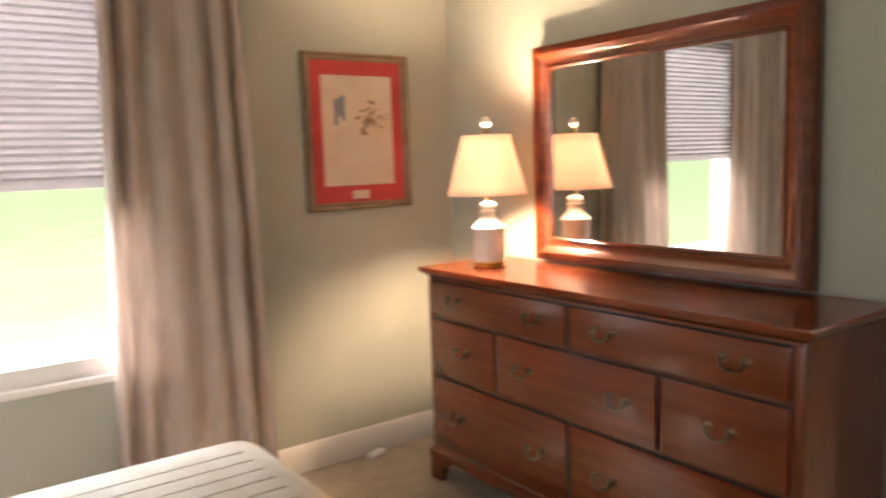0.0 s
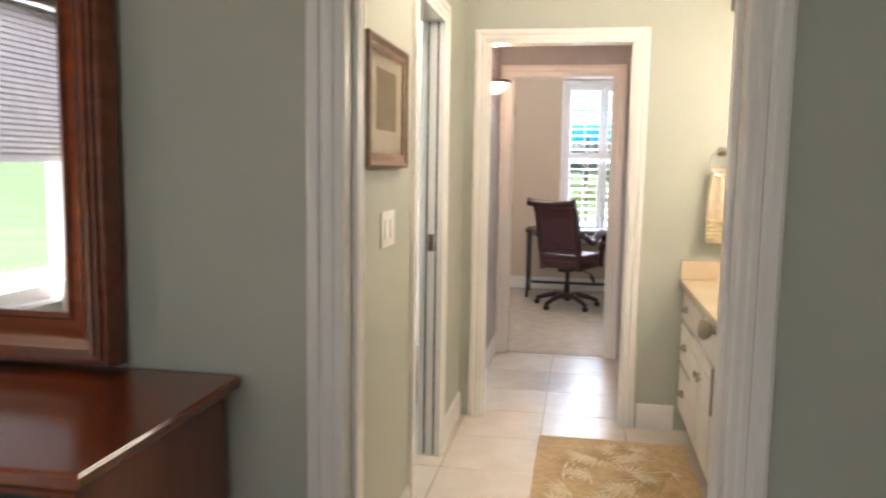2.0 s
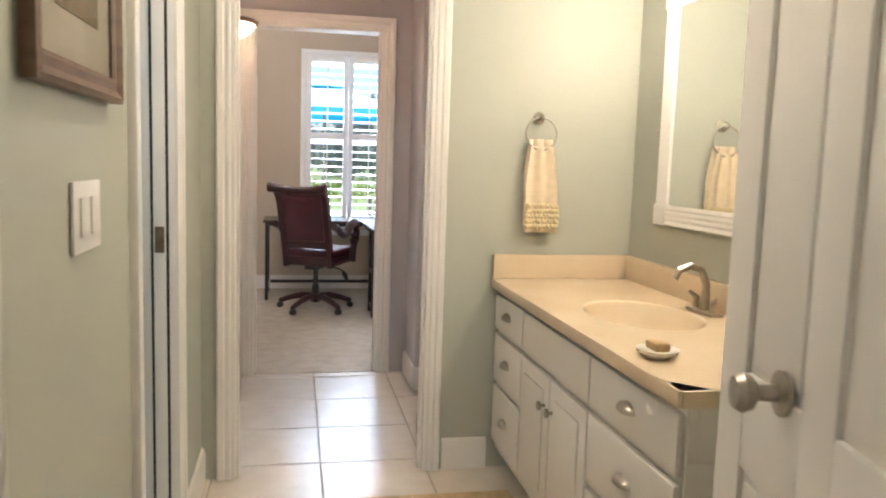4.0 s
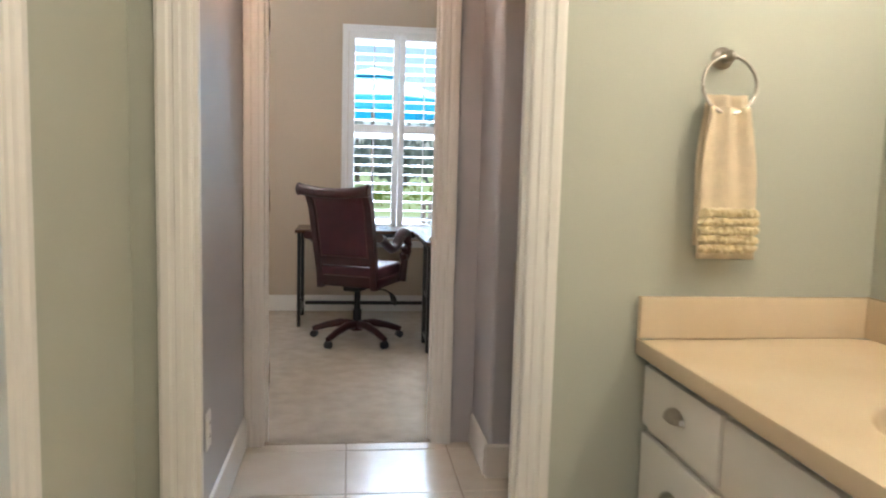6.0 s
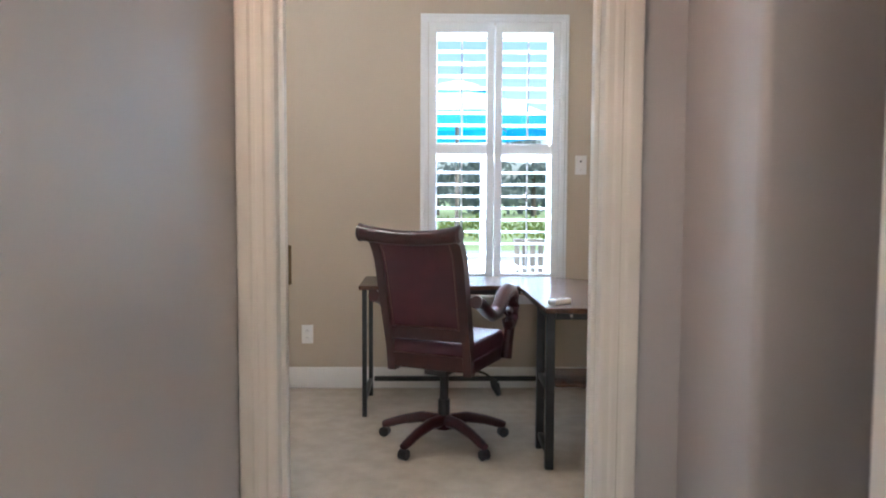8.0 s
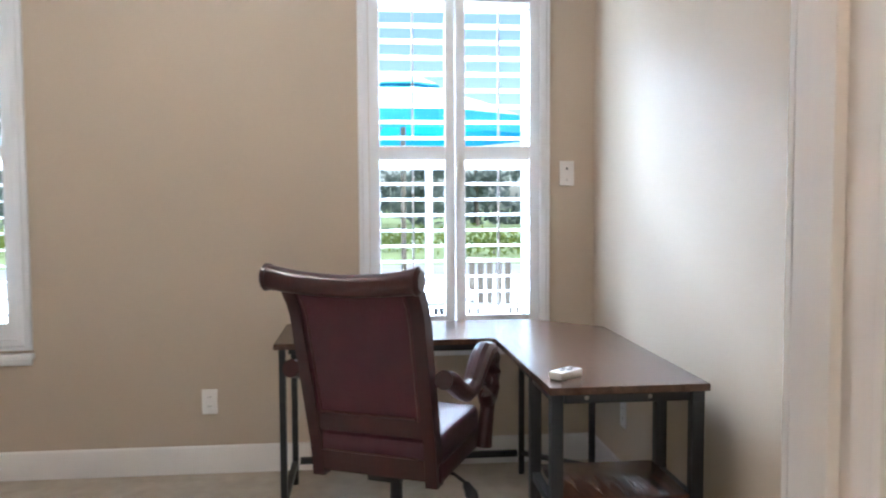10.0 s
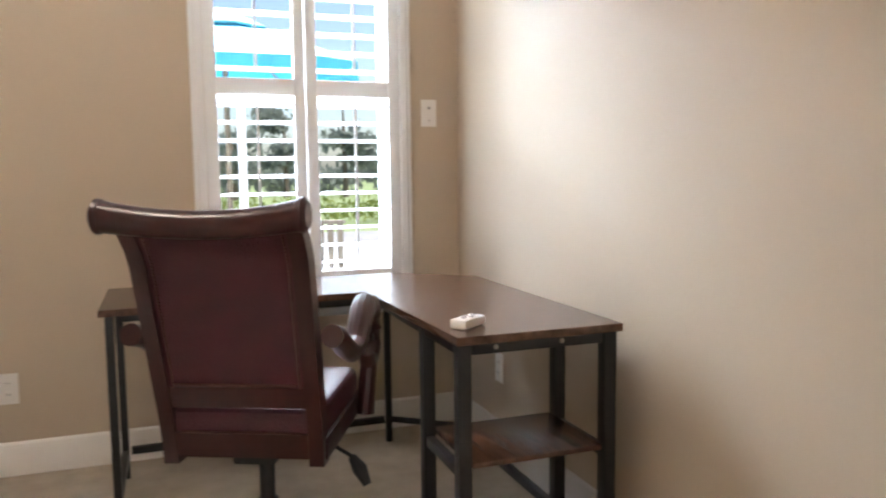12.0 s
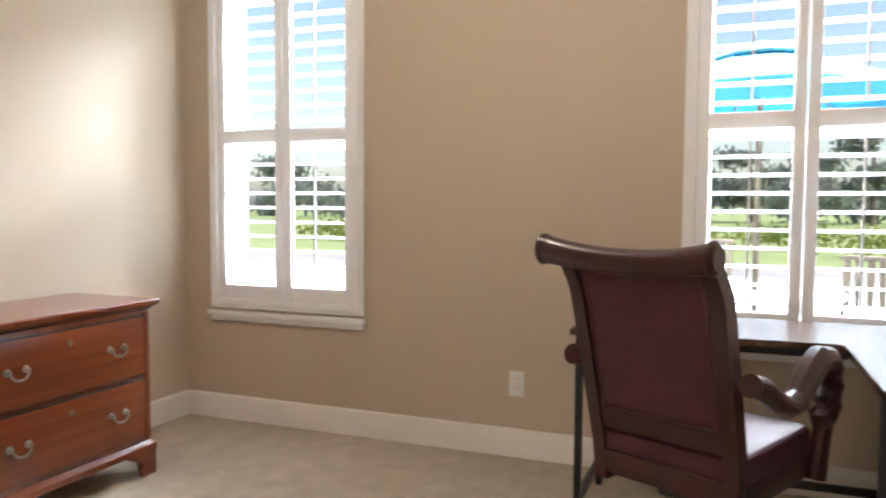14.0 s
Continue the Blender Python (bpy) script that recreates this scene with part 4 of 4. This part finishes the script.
bpy.data.objects["bowl"].visible_shadow = False
part("rim", lathe(bmesh.new(), ((0.112, 0.062), (0.130, 0.064), (0.134, 0.078), (0.118, 0.086), (0.112, 0.082)), 32), M_WALNUT, sc, "bronze brown rim").matrix_local = pose(0, -0.022, 0) @ Matrix.Diagonal((1, 0.9, 1, 1))
block("backplate", (-0.05, 0.05, -0.02, 0.0, 0.0, 0.16), M_WALNUT, sc, 0.006)
wall_plate("outlet", (6.14, 0.823, 0.375), 0, "outlet", "white duplex outlet on the hall wall", "outlet")

# ---- office things ----
wall_plate("outlet", (10.098, 1.175, 0.348), -90, "outlet", "white duplex outlet on the beige wall", "outlet")
wall_plate("wall_plate", (10.098, -0.56, 1.432), -90, "button", "white wall plate beside the window", "wall plate")
wall_plate("outlet", (9.63, -0.698, 0.36), 180, "outlet", "white duplex outlet under the desk", "outlet")

desk = thing("corner_desk", (9.2, 0.0, 0.002), 0, "L-shaped desk, rustic brown top on a black steel frame", "desk")
outline = [(x - 9.2, y) for x, y in ((9.42, 0.785), (9.46, -0.085), (9.44, -0.100), (8.597, -0.118), (8.60, -0.612), (9.70, -0.625), (9.955, -0.345), (9.945, 0.79))]
bm = slab(bmesh.new(), outline[::-1], 0.712, 0.735)
bmesh.ops.bevel(bm, geom=list(bm.edges), offset=0.002, segments=1, affect="EDGES")
part("tabletop", bm, M_DESK, desk, "rustic brown wood-grain board")


def desk_leg(x, y, z1=0.711):
    r = 0.013 if x > 9.3 else 0.019
    block("leg", (x - 9.2 - r, x - 9.2 + r, y - r, y + r, 0.0, z1), M_BLACK, desk, 0.003)


for x, y in ((9.45, 0.755), (9.90, 0.755), (8.63, -0.145), (8.63, -0.58), (8.92, -0.145), (8.92, -0.58), (9.925, -0.30), (9.70, -0.575)):
    desk_leg(x, y)


def bar(x0, x1, y0, y1, z, t=0.028):
    block("rail", (x0 - 9.2, x1 - 9.2, y0, y1, z - t / 2, z + t / 2), M_BLACK, desk, 0.002)


bar(9.49, 9.52, -0.115, 0.735, 0.695)
bar(8.655, 9.48, -0.158, -0.132, 0.695)
bar(8.617, 8.643, -0.557, -0.168, 0.695)
bar(8.655, 9.68, -0.588, -0.562, 0.695)
bar(9.912, 9.938, -0.28, 0.735, 0.695)
bar(9.467, 9.885, 0.742, 0.768, 0.10)
bar(9.912, 9.938, -0.28, 0.735, 0.10)
bar(8.651, 8.899, -0.158, -0.132, 0.07)
bar(8.651, 8.899, -0.593, -0.567, 0.07)
bar(8.941, 9.68, -0.593, -0.567, 0.07)
bm = tube(bmesh.new(), ((9.925 - 9.2, -0.30, 0.10), (9.70 - 9.2, -0.575, 0.10)), 0.014, 8)
part("rail", bm, M_BLACK, desk)
bar(8.651, 8.899, -0.158, -0.132, 0.362)
bar(8.651, 8.899, -0.593, -0.567, 0.362)
block("shelf", (8.615 - 9.2, 8.935 - 9.2, -0.557, -0.168, 0.376, 0.391), M_DESK, desk, 0.002, "rustic brown shelf board")
for y in (-0.235, -0.43):
    part("bolt", lathe(bmesh.new(), ((0.007, 0.0), (0.006, 0.004)), 12), M_NICKEL, desk).matrix_local = pose(8.617 - 9.2, y, 0.698, 0, -90, 0)

rem = thing("remote_control", (8.727, -0.20, 0.738), -52, "small white remote control with grey buttons on the desk", "remote control")
block("body", (-0.055, 0.055, -0.026, 0.026, 0, 0.026), M_REMOTE, rem, 0.008)
for bx, by in ((0.03, 0.0), (0.005, 0.011), (0.005, -0.011), (-0.02, 0.0)):
    block("button", (bx - 0.008, bx + 0.008, by - 0.006, by + 0.006, 0.0255, 0.028), M_GREYBTN, rem, 0.001)

# the chair: local +x is forwards, z = 0 on the carpet
chair = thing("desk_chair", (9.00, 0.322, 0.002), -25, "oxblood leather executive chair with scrolled wooden arms and nailheads", "office chair")


def splay(z):
    """The back widens upwards."""
    return 1.05 + 0.07 * (z - 0.45)


def sweep_back(bm, y0, y1, prof, t):
    """A curved sheet across y0..y1 following prof of (x, z), t thick."""
    cols = []
    for y in (y0, (y0 + y1) / 2, y1):
        cols.append(([bm.verts.new((x, y * splay(z), z)) for x, z in prof], [bm.verts.new((x + t, y * splay(z), z)) for x, z in prof]))
    k = len(prof)
    for (a, b), (c, d) in zip(cols, cols[1:]):
        for i in range(k - 1):
            bm.faces.new((a[i], a[i + 1], c[i + 1], c[i]))
            bm.faces.new((b[i], d[i], d[i + 1], b[i + 1]))
        bm.faces.new((a[0], c[0], d[0], b[0]))
        bm.faces.new((a[-1], b[-1], d[-1], c[-1]))
    for a, b in (cols[0], cols[-1]):
        for i in range(k - 1):
            bm.faces.new((a[i], b[i], b[i + 1], a[i + 1]))
    return bm


BACK = [(-0.215 - 0.11 * s - 0.05 * max(0, s - 0.72) / 0.28 * max(0, s - 0.72) / 0.28, 0.60 + 0.445 * s) for s in [i / 12 for i in range(13)]]
part("back_panel", sweep_back(bmesh.new(), -0.170, 0.170, [(x + 0.002, z) for x, z in BACK], 0.045), M_LEATHER, chair, "oxblood leather back")
part("back_cushion", sweep_back(bmesh.new(), -0.160, 0.160, [(x + 0.048, z) for x, z in BACK[1:-1]], 0.05), M_LEATHER, chair)
for sy in (-1, 1):
    part("back_post", sweep_back(bmesh.new(), sy * 0.189 - 0.019, sy * 0.189 + 0.019, [(-0.185, 0.39), (-0.198, 0.50)] + [(x - 0.008, z) for x, z in BACK], 0.055), M_MAHOG, chair)
    nails = bmesh.new()
    for i in range(46):
        s = i / 45
        x, z = np.interp(0.02 + 0.93 * s, [k / 12 for k in range(13)], [p[0] for p in BACK]), 0.60 + 0.445 * (0.02 + 0.93 * s)
        bmesh.ops.create_icosphere(nails, subdivisions=1, radius=0.0042, matrix=Matrix.Translation((x + 0.001, sy * 0.158 * splay(z), z)))
    tagged(part("nail_trim", nails, M_NAIL, chair), "row of brass nailheads", "", "", "stuff")
part("lower_rail", sweep_back(bmesh.new(), -0.169, 0.169, [(-0.208, 0.552), (-0.219, 0.61)], 0.045), M_MAHOG, chair)
part("bottom_rail", sweep_back(bmesh.new(), -0.169, 0.169, [(-0.186, 0.415), (-0.198, 0.480)], 0.05), M_MAHOG, chair)
nails = bmesh.new()
for i in range(36):
    for z, x in ((0.618, -0.226), (0.484, -0.201)):
        bmesh.ops.create_icosphere(nails, subdivisions=1, radius=0.0042, matrix=Matrix.Translation((x, -0.158 + 0.316 * i / 35, z)))
tagged(part("nail_trim", nails, M_NAIL, chair), "row of brass nailheads", "", "", "stuff")
pts, rad = [], []
for i in range(21):
    u = i / 10 - 1
    pts.append((-0.400 + 0.018 * (1 - u * u), u * 0.238, 1.062 - 0.022 * (1 - u * u)))
    rad.append(0.034 + 0.004 * abs(u) ** 3)
part("crest_roll", tube(bmesh.new(), pts, rad, 18), M_MAHOG, chair, "rolled mahogany crest rail")
for sy in (-1, 1):
    part("scroll_end", tube(bmesh.new(), ((-0.40, sy * 0.232, 1.062), (-0.40, sy * 0.244, 1.062), (-0.40, sy * 0.254, 1.062)), [0.040, 0.043, 0.030], 18), M_MAHOG, chair)
seat = bmesh.new()
add_box(seat, -0.19, 0.285, -0.215, 0.215, 0.445, 0.545)
bmesh.ops.bevel(seat, geom=list(seat.edges), offset=0.035, segments=5, profile=0.6, affect="EDGES")
part("seat", seat, M_LEATHER, chair, "padded oxblood leather seat")
block("seat_rail", (-0.17, 0.285, -0.225, 0.225, 0.40, 0.465), M_MAHOG, chair, 0.012)
for sy in (-1, 1):
    y = sy * 0.262
    path = [(-0.245, 0.690), (-0.18, 0.672), (-0.10, 0.628), (-0.03, 0.600), (0.03, 0.606), (0.08, 0.640), (0.13, 0.678), (0.18, 0.697), (0.23, 0.690), (0.268, 0.655), (0.282, 0.605), (0.272, 0.555), (0.240, 0.520), (0.205, 0.520), (0.185, 0.548), (0.190, 0.582), (0.214, 0.596), (0.236, 0.580)]
    r = [0.030] * 4 + [0.033, 0.036, 0.038, 0.038, 0.037, 0.035, 0.033, 0.032, 0.030, 0.028, 0.026, 0.023, 0.020, 0.016]
    part("arm", tube(bmesh.new(), [(x, y, z + 0.062) for x, z in path], r, 14), M_MAHOG, chair, "scrolled mahogany arm")
    part("arm_support", tube(bmesh.new(), ((0.215, y * 0.95, 0.41), (0.222, y * 0.97, 0.49), (0.238, y, 0.60)), [0.030, 0.028, 0.026], 12), M_MAHOG, chair)
part("column", lathe(bmesh.new(), ((0.030, 0.10), (0.030, 0.22), (0.022, 0.225), (0.022, 0.40)), 20), M_BLACK, chair)
block("tilt_mechanism", (-0.11, 0.11, -0.06, 0.06, 0.36, 0.40), M_BLACK, chair, 0.01)
lv = part("tilt_lever", tube(bmesh.new(), ((0.05, -0.05, 0.38), (0.03, -0.20, 0.365), (0.0, -0.26, 0.345)), 0.006, 8), M_BLACK, chair)
part("lever_paddle", tube(bmesh.new(), ((0.0, -0.25, 0.35), (-0.012, -0.275, 0.32), (-0.03, -0.30, 0.28)), [0.012, 0.022, 0.012], 10), M_BLACK, lv)
part("hub", lathe(bmesh.new(), ((0.045, 0.075), (0.05, 0.10), (0.045, 0.135), (0.032, 0.145)), 24), M_MAHOG, chair)
for i in range(5):
    a = radians(24 + 72 * i)
    c, s = math.cos(a), math.sin(a)
    leg = part("leg", tube(bmesh.new(), [(r * c, r * s, z) for r, z in ((0.03, 0.115), (0.12, 0.120), (0.22, 0.098), (0.30, 0.070), (0.325, 0.062))], [0.030, 0.028, 0.024, 0.022, 0.018], 12), M_MAHOG, chair)
    part("caster", tube(bmesh.new(), [(0.318 * c - s * k, 0.318 * s + c * k, 0.026) for k in (-0.022, -0.018, 0.018, 0.022)], [0.020, 0.026, 0.026, 0.020], 16), M_BLACK, leg)

# unseen ceiling fixtures: the bathroom's is added for its fill bulb, the office's inferred
for at in ((4.1, 0.25, 2.545), (8.5, 1.2, 2.66)):
    cl = thing("unseen_ceiling_light", at, 0, "unseen white flush ceiling light fixture", "ceiling light", "ceiling lights")
    zt = (2.6 if at[0] < 7 else 2.74) - at[2]
    part("canopy", lathe(bmesh.new(), ((0.15, zt - 0.02), (0.15, zt - 0.001)), 28), M_PLATE, cl)
    part("glass_rim", lathe(bmesh.new(), ((0.155, zt - 0.028), (0.160, zt - 0.024), (0.155, zt - 0.0205)), 28), M_NICKEL, cl)

# ---- outdoors ----
def patio_chair(x, y, turn):
    c = thing("patio_chair", (x, y, -0.16), turn, "brown slatted patio chair on the concrete", "chair", "patio chairs")
    block("seat", (-0.24, 0.24, -0.24, 0.24, 0.40, 0.43), M_PAVER, c, 0.008)
    for k in range(5):
        block("slat", (0.22, 0.24, -0.22 + k * 0.095, -0.16 + k * 0.095, 0.43, 0.86), M_BARK, c, 0.004)
    block("top_rail", (0.215, 0.245, -0.24, 0.24, 0.86, 0.90), M_BARK, c, 0.006)
    for lx in (-0.22, 0.22):
        for ly in (-0.22, 0.22):
            block("leg", (lx - 0.015, lx + 0.015, ly - 0.015, ly + 0.015, 0, 0.40), M_BARK, c, 0.003)


patio_chair(14.4, -0.9, 160)
patio_chair(14.5, 0.9, 200)
patio_chair(16.7, 0.5, 15)
pt = thing("patio_table", (12.7, 0.13, -0.16), 0, "round grey patio table under the umbrella", "table")
part("tabletop", lathe(bmesh.new(), ((0.60, 0.68), (0.61, 0.70), (0.60, 0.72)), 32), M_PAVER, pt)
for k in range(4):
    a = math.pi / 4 + k * math.pi / 2
    part("leg", tube(bmesh.new(), ((0.45 * math.cos(a), 0.45 * math.sin(a), 0), (0.40 * math.cos(a), 0.40 * math.sin(a), 0.68)), 0.02, 8), M_BLACK, pt)

structure("ground", add_box(bmesh.new(), -400, 400, -400, 400, -0.5, -0.25), M_LAWN, "green mown lawn")
structure("patio", add_box(bmesh.new(), 10.35, 25.0, -12, 14, -0.30, -0.16), M_PAVER, "pale concrete patio")
um = thing("patio_umbrella", (12.7, 0.13, -0.16), 0, "open teal patio umbrella on a pole", "umbrella")
part("pole", lathe(bmesh.new(), ((0.022, 0.0), (0.022, 2.47)), 12), M_BARK, um)
part("base", lathe(bmesh.new(), ((0.28, 0.0), (0.27, 0.05), (0.05, 0.09), (0.04, 0.25)), 24), M_DARK, um)
bm = bmesh.new()
tip = bm.verts.new((0, 0, 2.46))
rings = []
for r, z in ((0.30, 2.38), (0.70, 2.25), (1.03, 2.12), (1.04, 1.985)):
    rings.append([bm.verts.new((r * math.cos(math.pi * k / 4 + 0.2), r * math.sin(math.pi * k / 4 + 0.2), z)) for k in range(8)])
for k in range(8):
    bm.faces.new((tip, rings[0][k], rings[0][(k + 1) % 8]))
for a, b in zip(rings, rings[1:]):
    for k in range(8):
        bm.faces.new((a[k], a[(k + 1) % 8], b[(k + 1) % 8], b[k]))
cn = part("canopy", bm, M_TEAL, um, "teal cloth canopy", False)
cn.modifiers.new("thick", "SOLIDIFY").thickness = 0.006
for k in range(8):
    a = math.pi * k / 4 + 0.2
    part("rib", tube(bmesh.new(), ((0.03 * math.cos(a), 0.03 * math.sin(a), 2.42), (1.01 * math.cos(a), 1.01 * math.sin(a), 2.10)), 0.009, 6), M_BARK, um)
bm = bmesh.new()
tip = bm.verts.new((0, 0, 2.52))
cap = [[bm.verts.new((r * math.cos(math.pi * k / 4 + 0.2), r * math.sin(math.pi * k / 4 + 0.2), z)) for k in range(8)] for r, z in ((0.18, 2.475), (0.33, 2.405), (0.335, 2.385))]
for k in range(8):
    bm.faces.new((tip, cap[0][k], cap[0][(k + 1) % 8]))
for a, b in zip(cap, cap[1:]):
    for k in range(8):
        bm.faces.new((a[k], a[(k + 1) % 8], b[(k + 1) % 8], b[k]))
part("vent_cap", bm, M_TEAL, um, "small teal vent cap", False).modifiers.new("thick", "SOLIDIFY").thickness = 0.005
for px, py in ((21.5, -0.75), (13.6, 3.35)):
    po = thing("patio_post", (px, py, -0.25), 0, "white square patio post", "post")
    block("shaft", (-0.07, 0.07, -0.07, 0.07, 0, 2.9), M_SHUT, po, 0.006)
    block("base", (-0.1, 0.1, -0.1, 0.1, 0, 0.15), M_SHUT, po, 0.006)


def foliage(bm, centre, size, count, leaf, rnd):
    for _ in range(count):
        v = Vector((rnd.gauss(0, 0.5), rnd.gauss(0, 0.5), rnd.gauss(0, 0.42)))
        p = Vector(centre) + Vector((v.x * size[0], v.y * size[1], v.z * size[2]))
        m = Matrix.Translation(p) @ Euler((rnd.uniform(0, 6), rnd.uniform(0, 6), rnd.uniform(0, 6))).to_matrix().to_4x4()
        s = leaf * rnd.uniform(0.6, 1.5)
        vs = [bm.verts.new(m @ Vector(c)) for c in ((-s, 0, 0), (0, -0.45 * s, 0.1 * s), (s, 0, 0), (0, 0.45 * s, 0.1 * s))]
        bm.faces.new(vs)


rnd = random.Random(3)
for i in range(9):
    hx, hy = 31 + rnd.uniform(-1.5, 1.5), -6.0 + i * 2.6
    hd = thing("shrub", (hx, hy, -0.25), 0, "low yellow-green garden shrub by the patio", "shrub", "garden shrubs")
    bm = bmesh.new()
    foliage(bm, (0, 0, 0.42), (1.1, 1.6, 0.42), 520, 0.09, rnd)
    part("leaves", bm, M_LEAF, hd, "", False)
    part("stems", tube(bmesh.new(), ((0, 0, 0), (0.02, 0.03, 0.4)), [0.03, 0.015], 6), M_BARK, hd)
for i in range(15):
    tx, ty = 58 + rnd.uniform(-8, 10), -30 + i * 4.4 + rnd.uniform(-1.2, 1.2)
    hgt = rnd.uniform(4.6, 7.6)
    tree = thing("tree", (tx, ty, -0.25), 0, "distant dark green tree beyond the lawn", "tree", "distant trees")
    part("trunk", tube(bmesh.new(), ((0, 0, 0), (0.05, 0.05, hgt * 0.5), (0, 0.1, hgt * 0.9)), [0.22, 0.15, 0.05], 8), M_BARK, tree)
    bm = bmesh.new()
    for j in range(5):
        foliage(bm, (rnd.uniform(-1, 1), rnd.uniform(-1.6, 1.6), hgt * rnd.uniform(0.35, 0.95)), (1.2, 1.5, 0.7), 170, 0.28, rnd)
    part("crown", bm, M_HAZED_PINE, tree, "", False)
bm = bmesh.new()
for i in range(60):
    foliage(bm, (70 + rnd.uniform(-3, 3), -45 + i * 1.6, rnd.uniform(0.3, 2.6)), (2.0, 1.6, 1.3), 110, 0.4, rnd)
tagged(part("far_woods", bm, M_HAZED_PINE, None, "", False), "distant line of dark green woods", "trees", "", "stuff")
bm = bmesh.new()
for i in range(40):
    foliage(bm, (-40 + i * 2.4, 130 + rnd.uniform(-3, 3), rnd.uniform(0.3, 2.2)), (2.0, 1.6, 1.4), 110, 0.4, rnd)
tagged(part("far_woods", bm, M_HAZED_PINE, None, "", False), "distant line of dark green woods", "trees", "", "stuff")

# ---- floor tiles, last ----
tile_mesh = {}
T = 0.44
xs = [6.915 - T * k for k in range(0, 11)]
ys = [0.386 + T * k for k in range(-7, 5)]
for x1 in [6.915 + T] + xs:
    for y0 in ys:
        a, b, c, d = max(x1 - T, 2.83) + 0.003, min(x1, 7.0) - 0.003, y0 + 0.003, y0 + T - 0.003
        cx, cy = (a + b) / 2, (c + d) / 2
        if b - a < 0.03 or (cx < 5.5 and (cy < -0.92)) or (cx > 6.66 and cy < -0.4) or cy > 1.9 or (cx > 5.6 and cy > 1.0):
            continue
        key = (round(b - a, 3), round(d - c, 3))
        if key not in tile_mesh:
            tile_mesh[key] = finish(add_box(bmesh.new(), -(b - a) / 2, (b - a) / 2, -(d - c) / 2, (d - c) / 2, -0.008, 0.0, 0.0025), "tile", M_TILE, False)
        o = new("tile", tile_mesh[key])
        o.parent = floor_tiles
        o.location = (cx, cy, -0.0005 + 0.0004 * ((round(cx * 7) + round(cy * 5)) % 3))
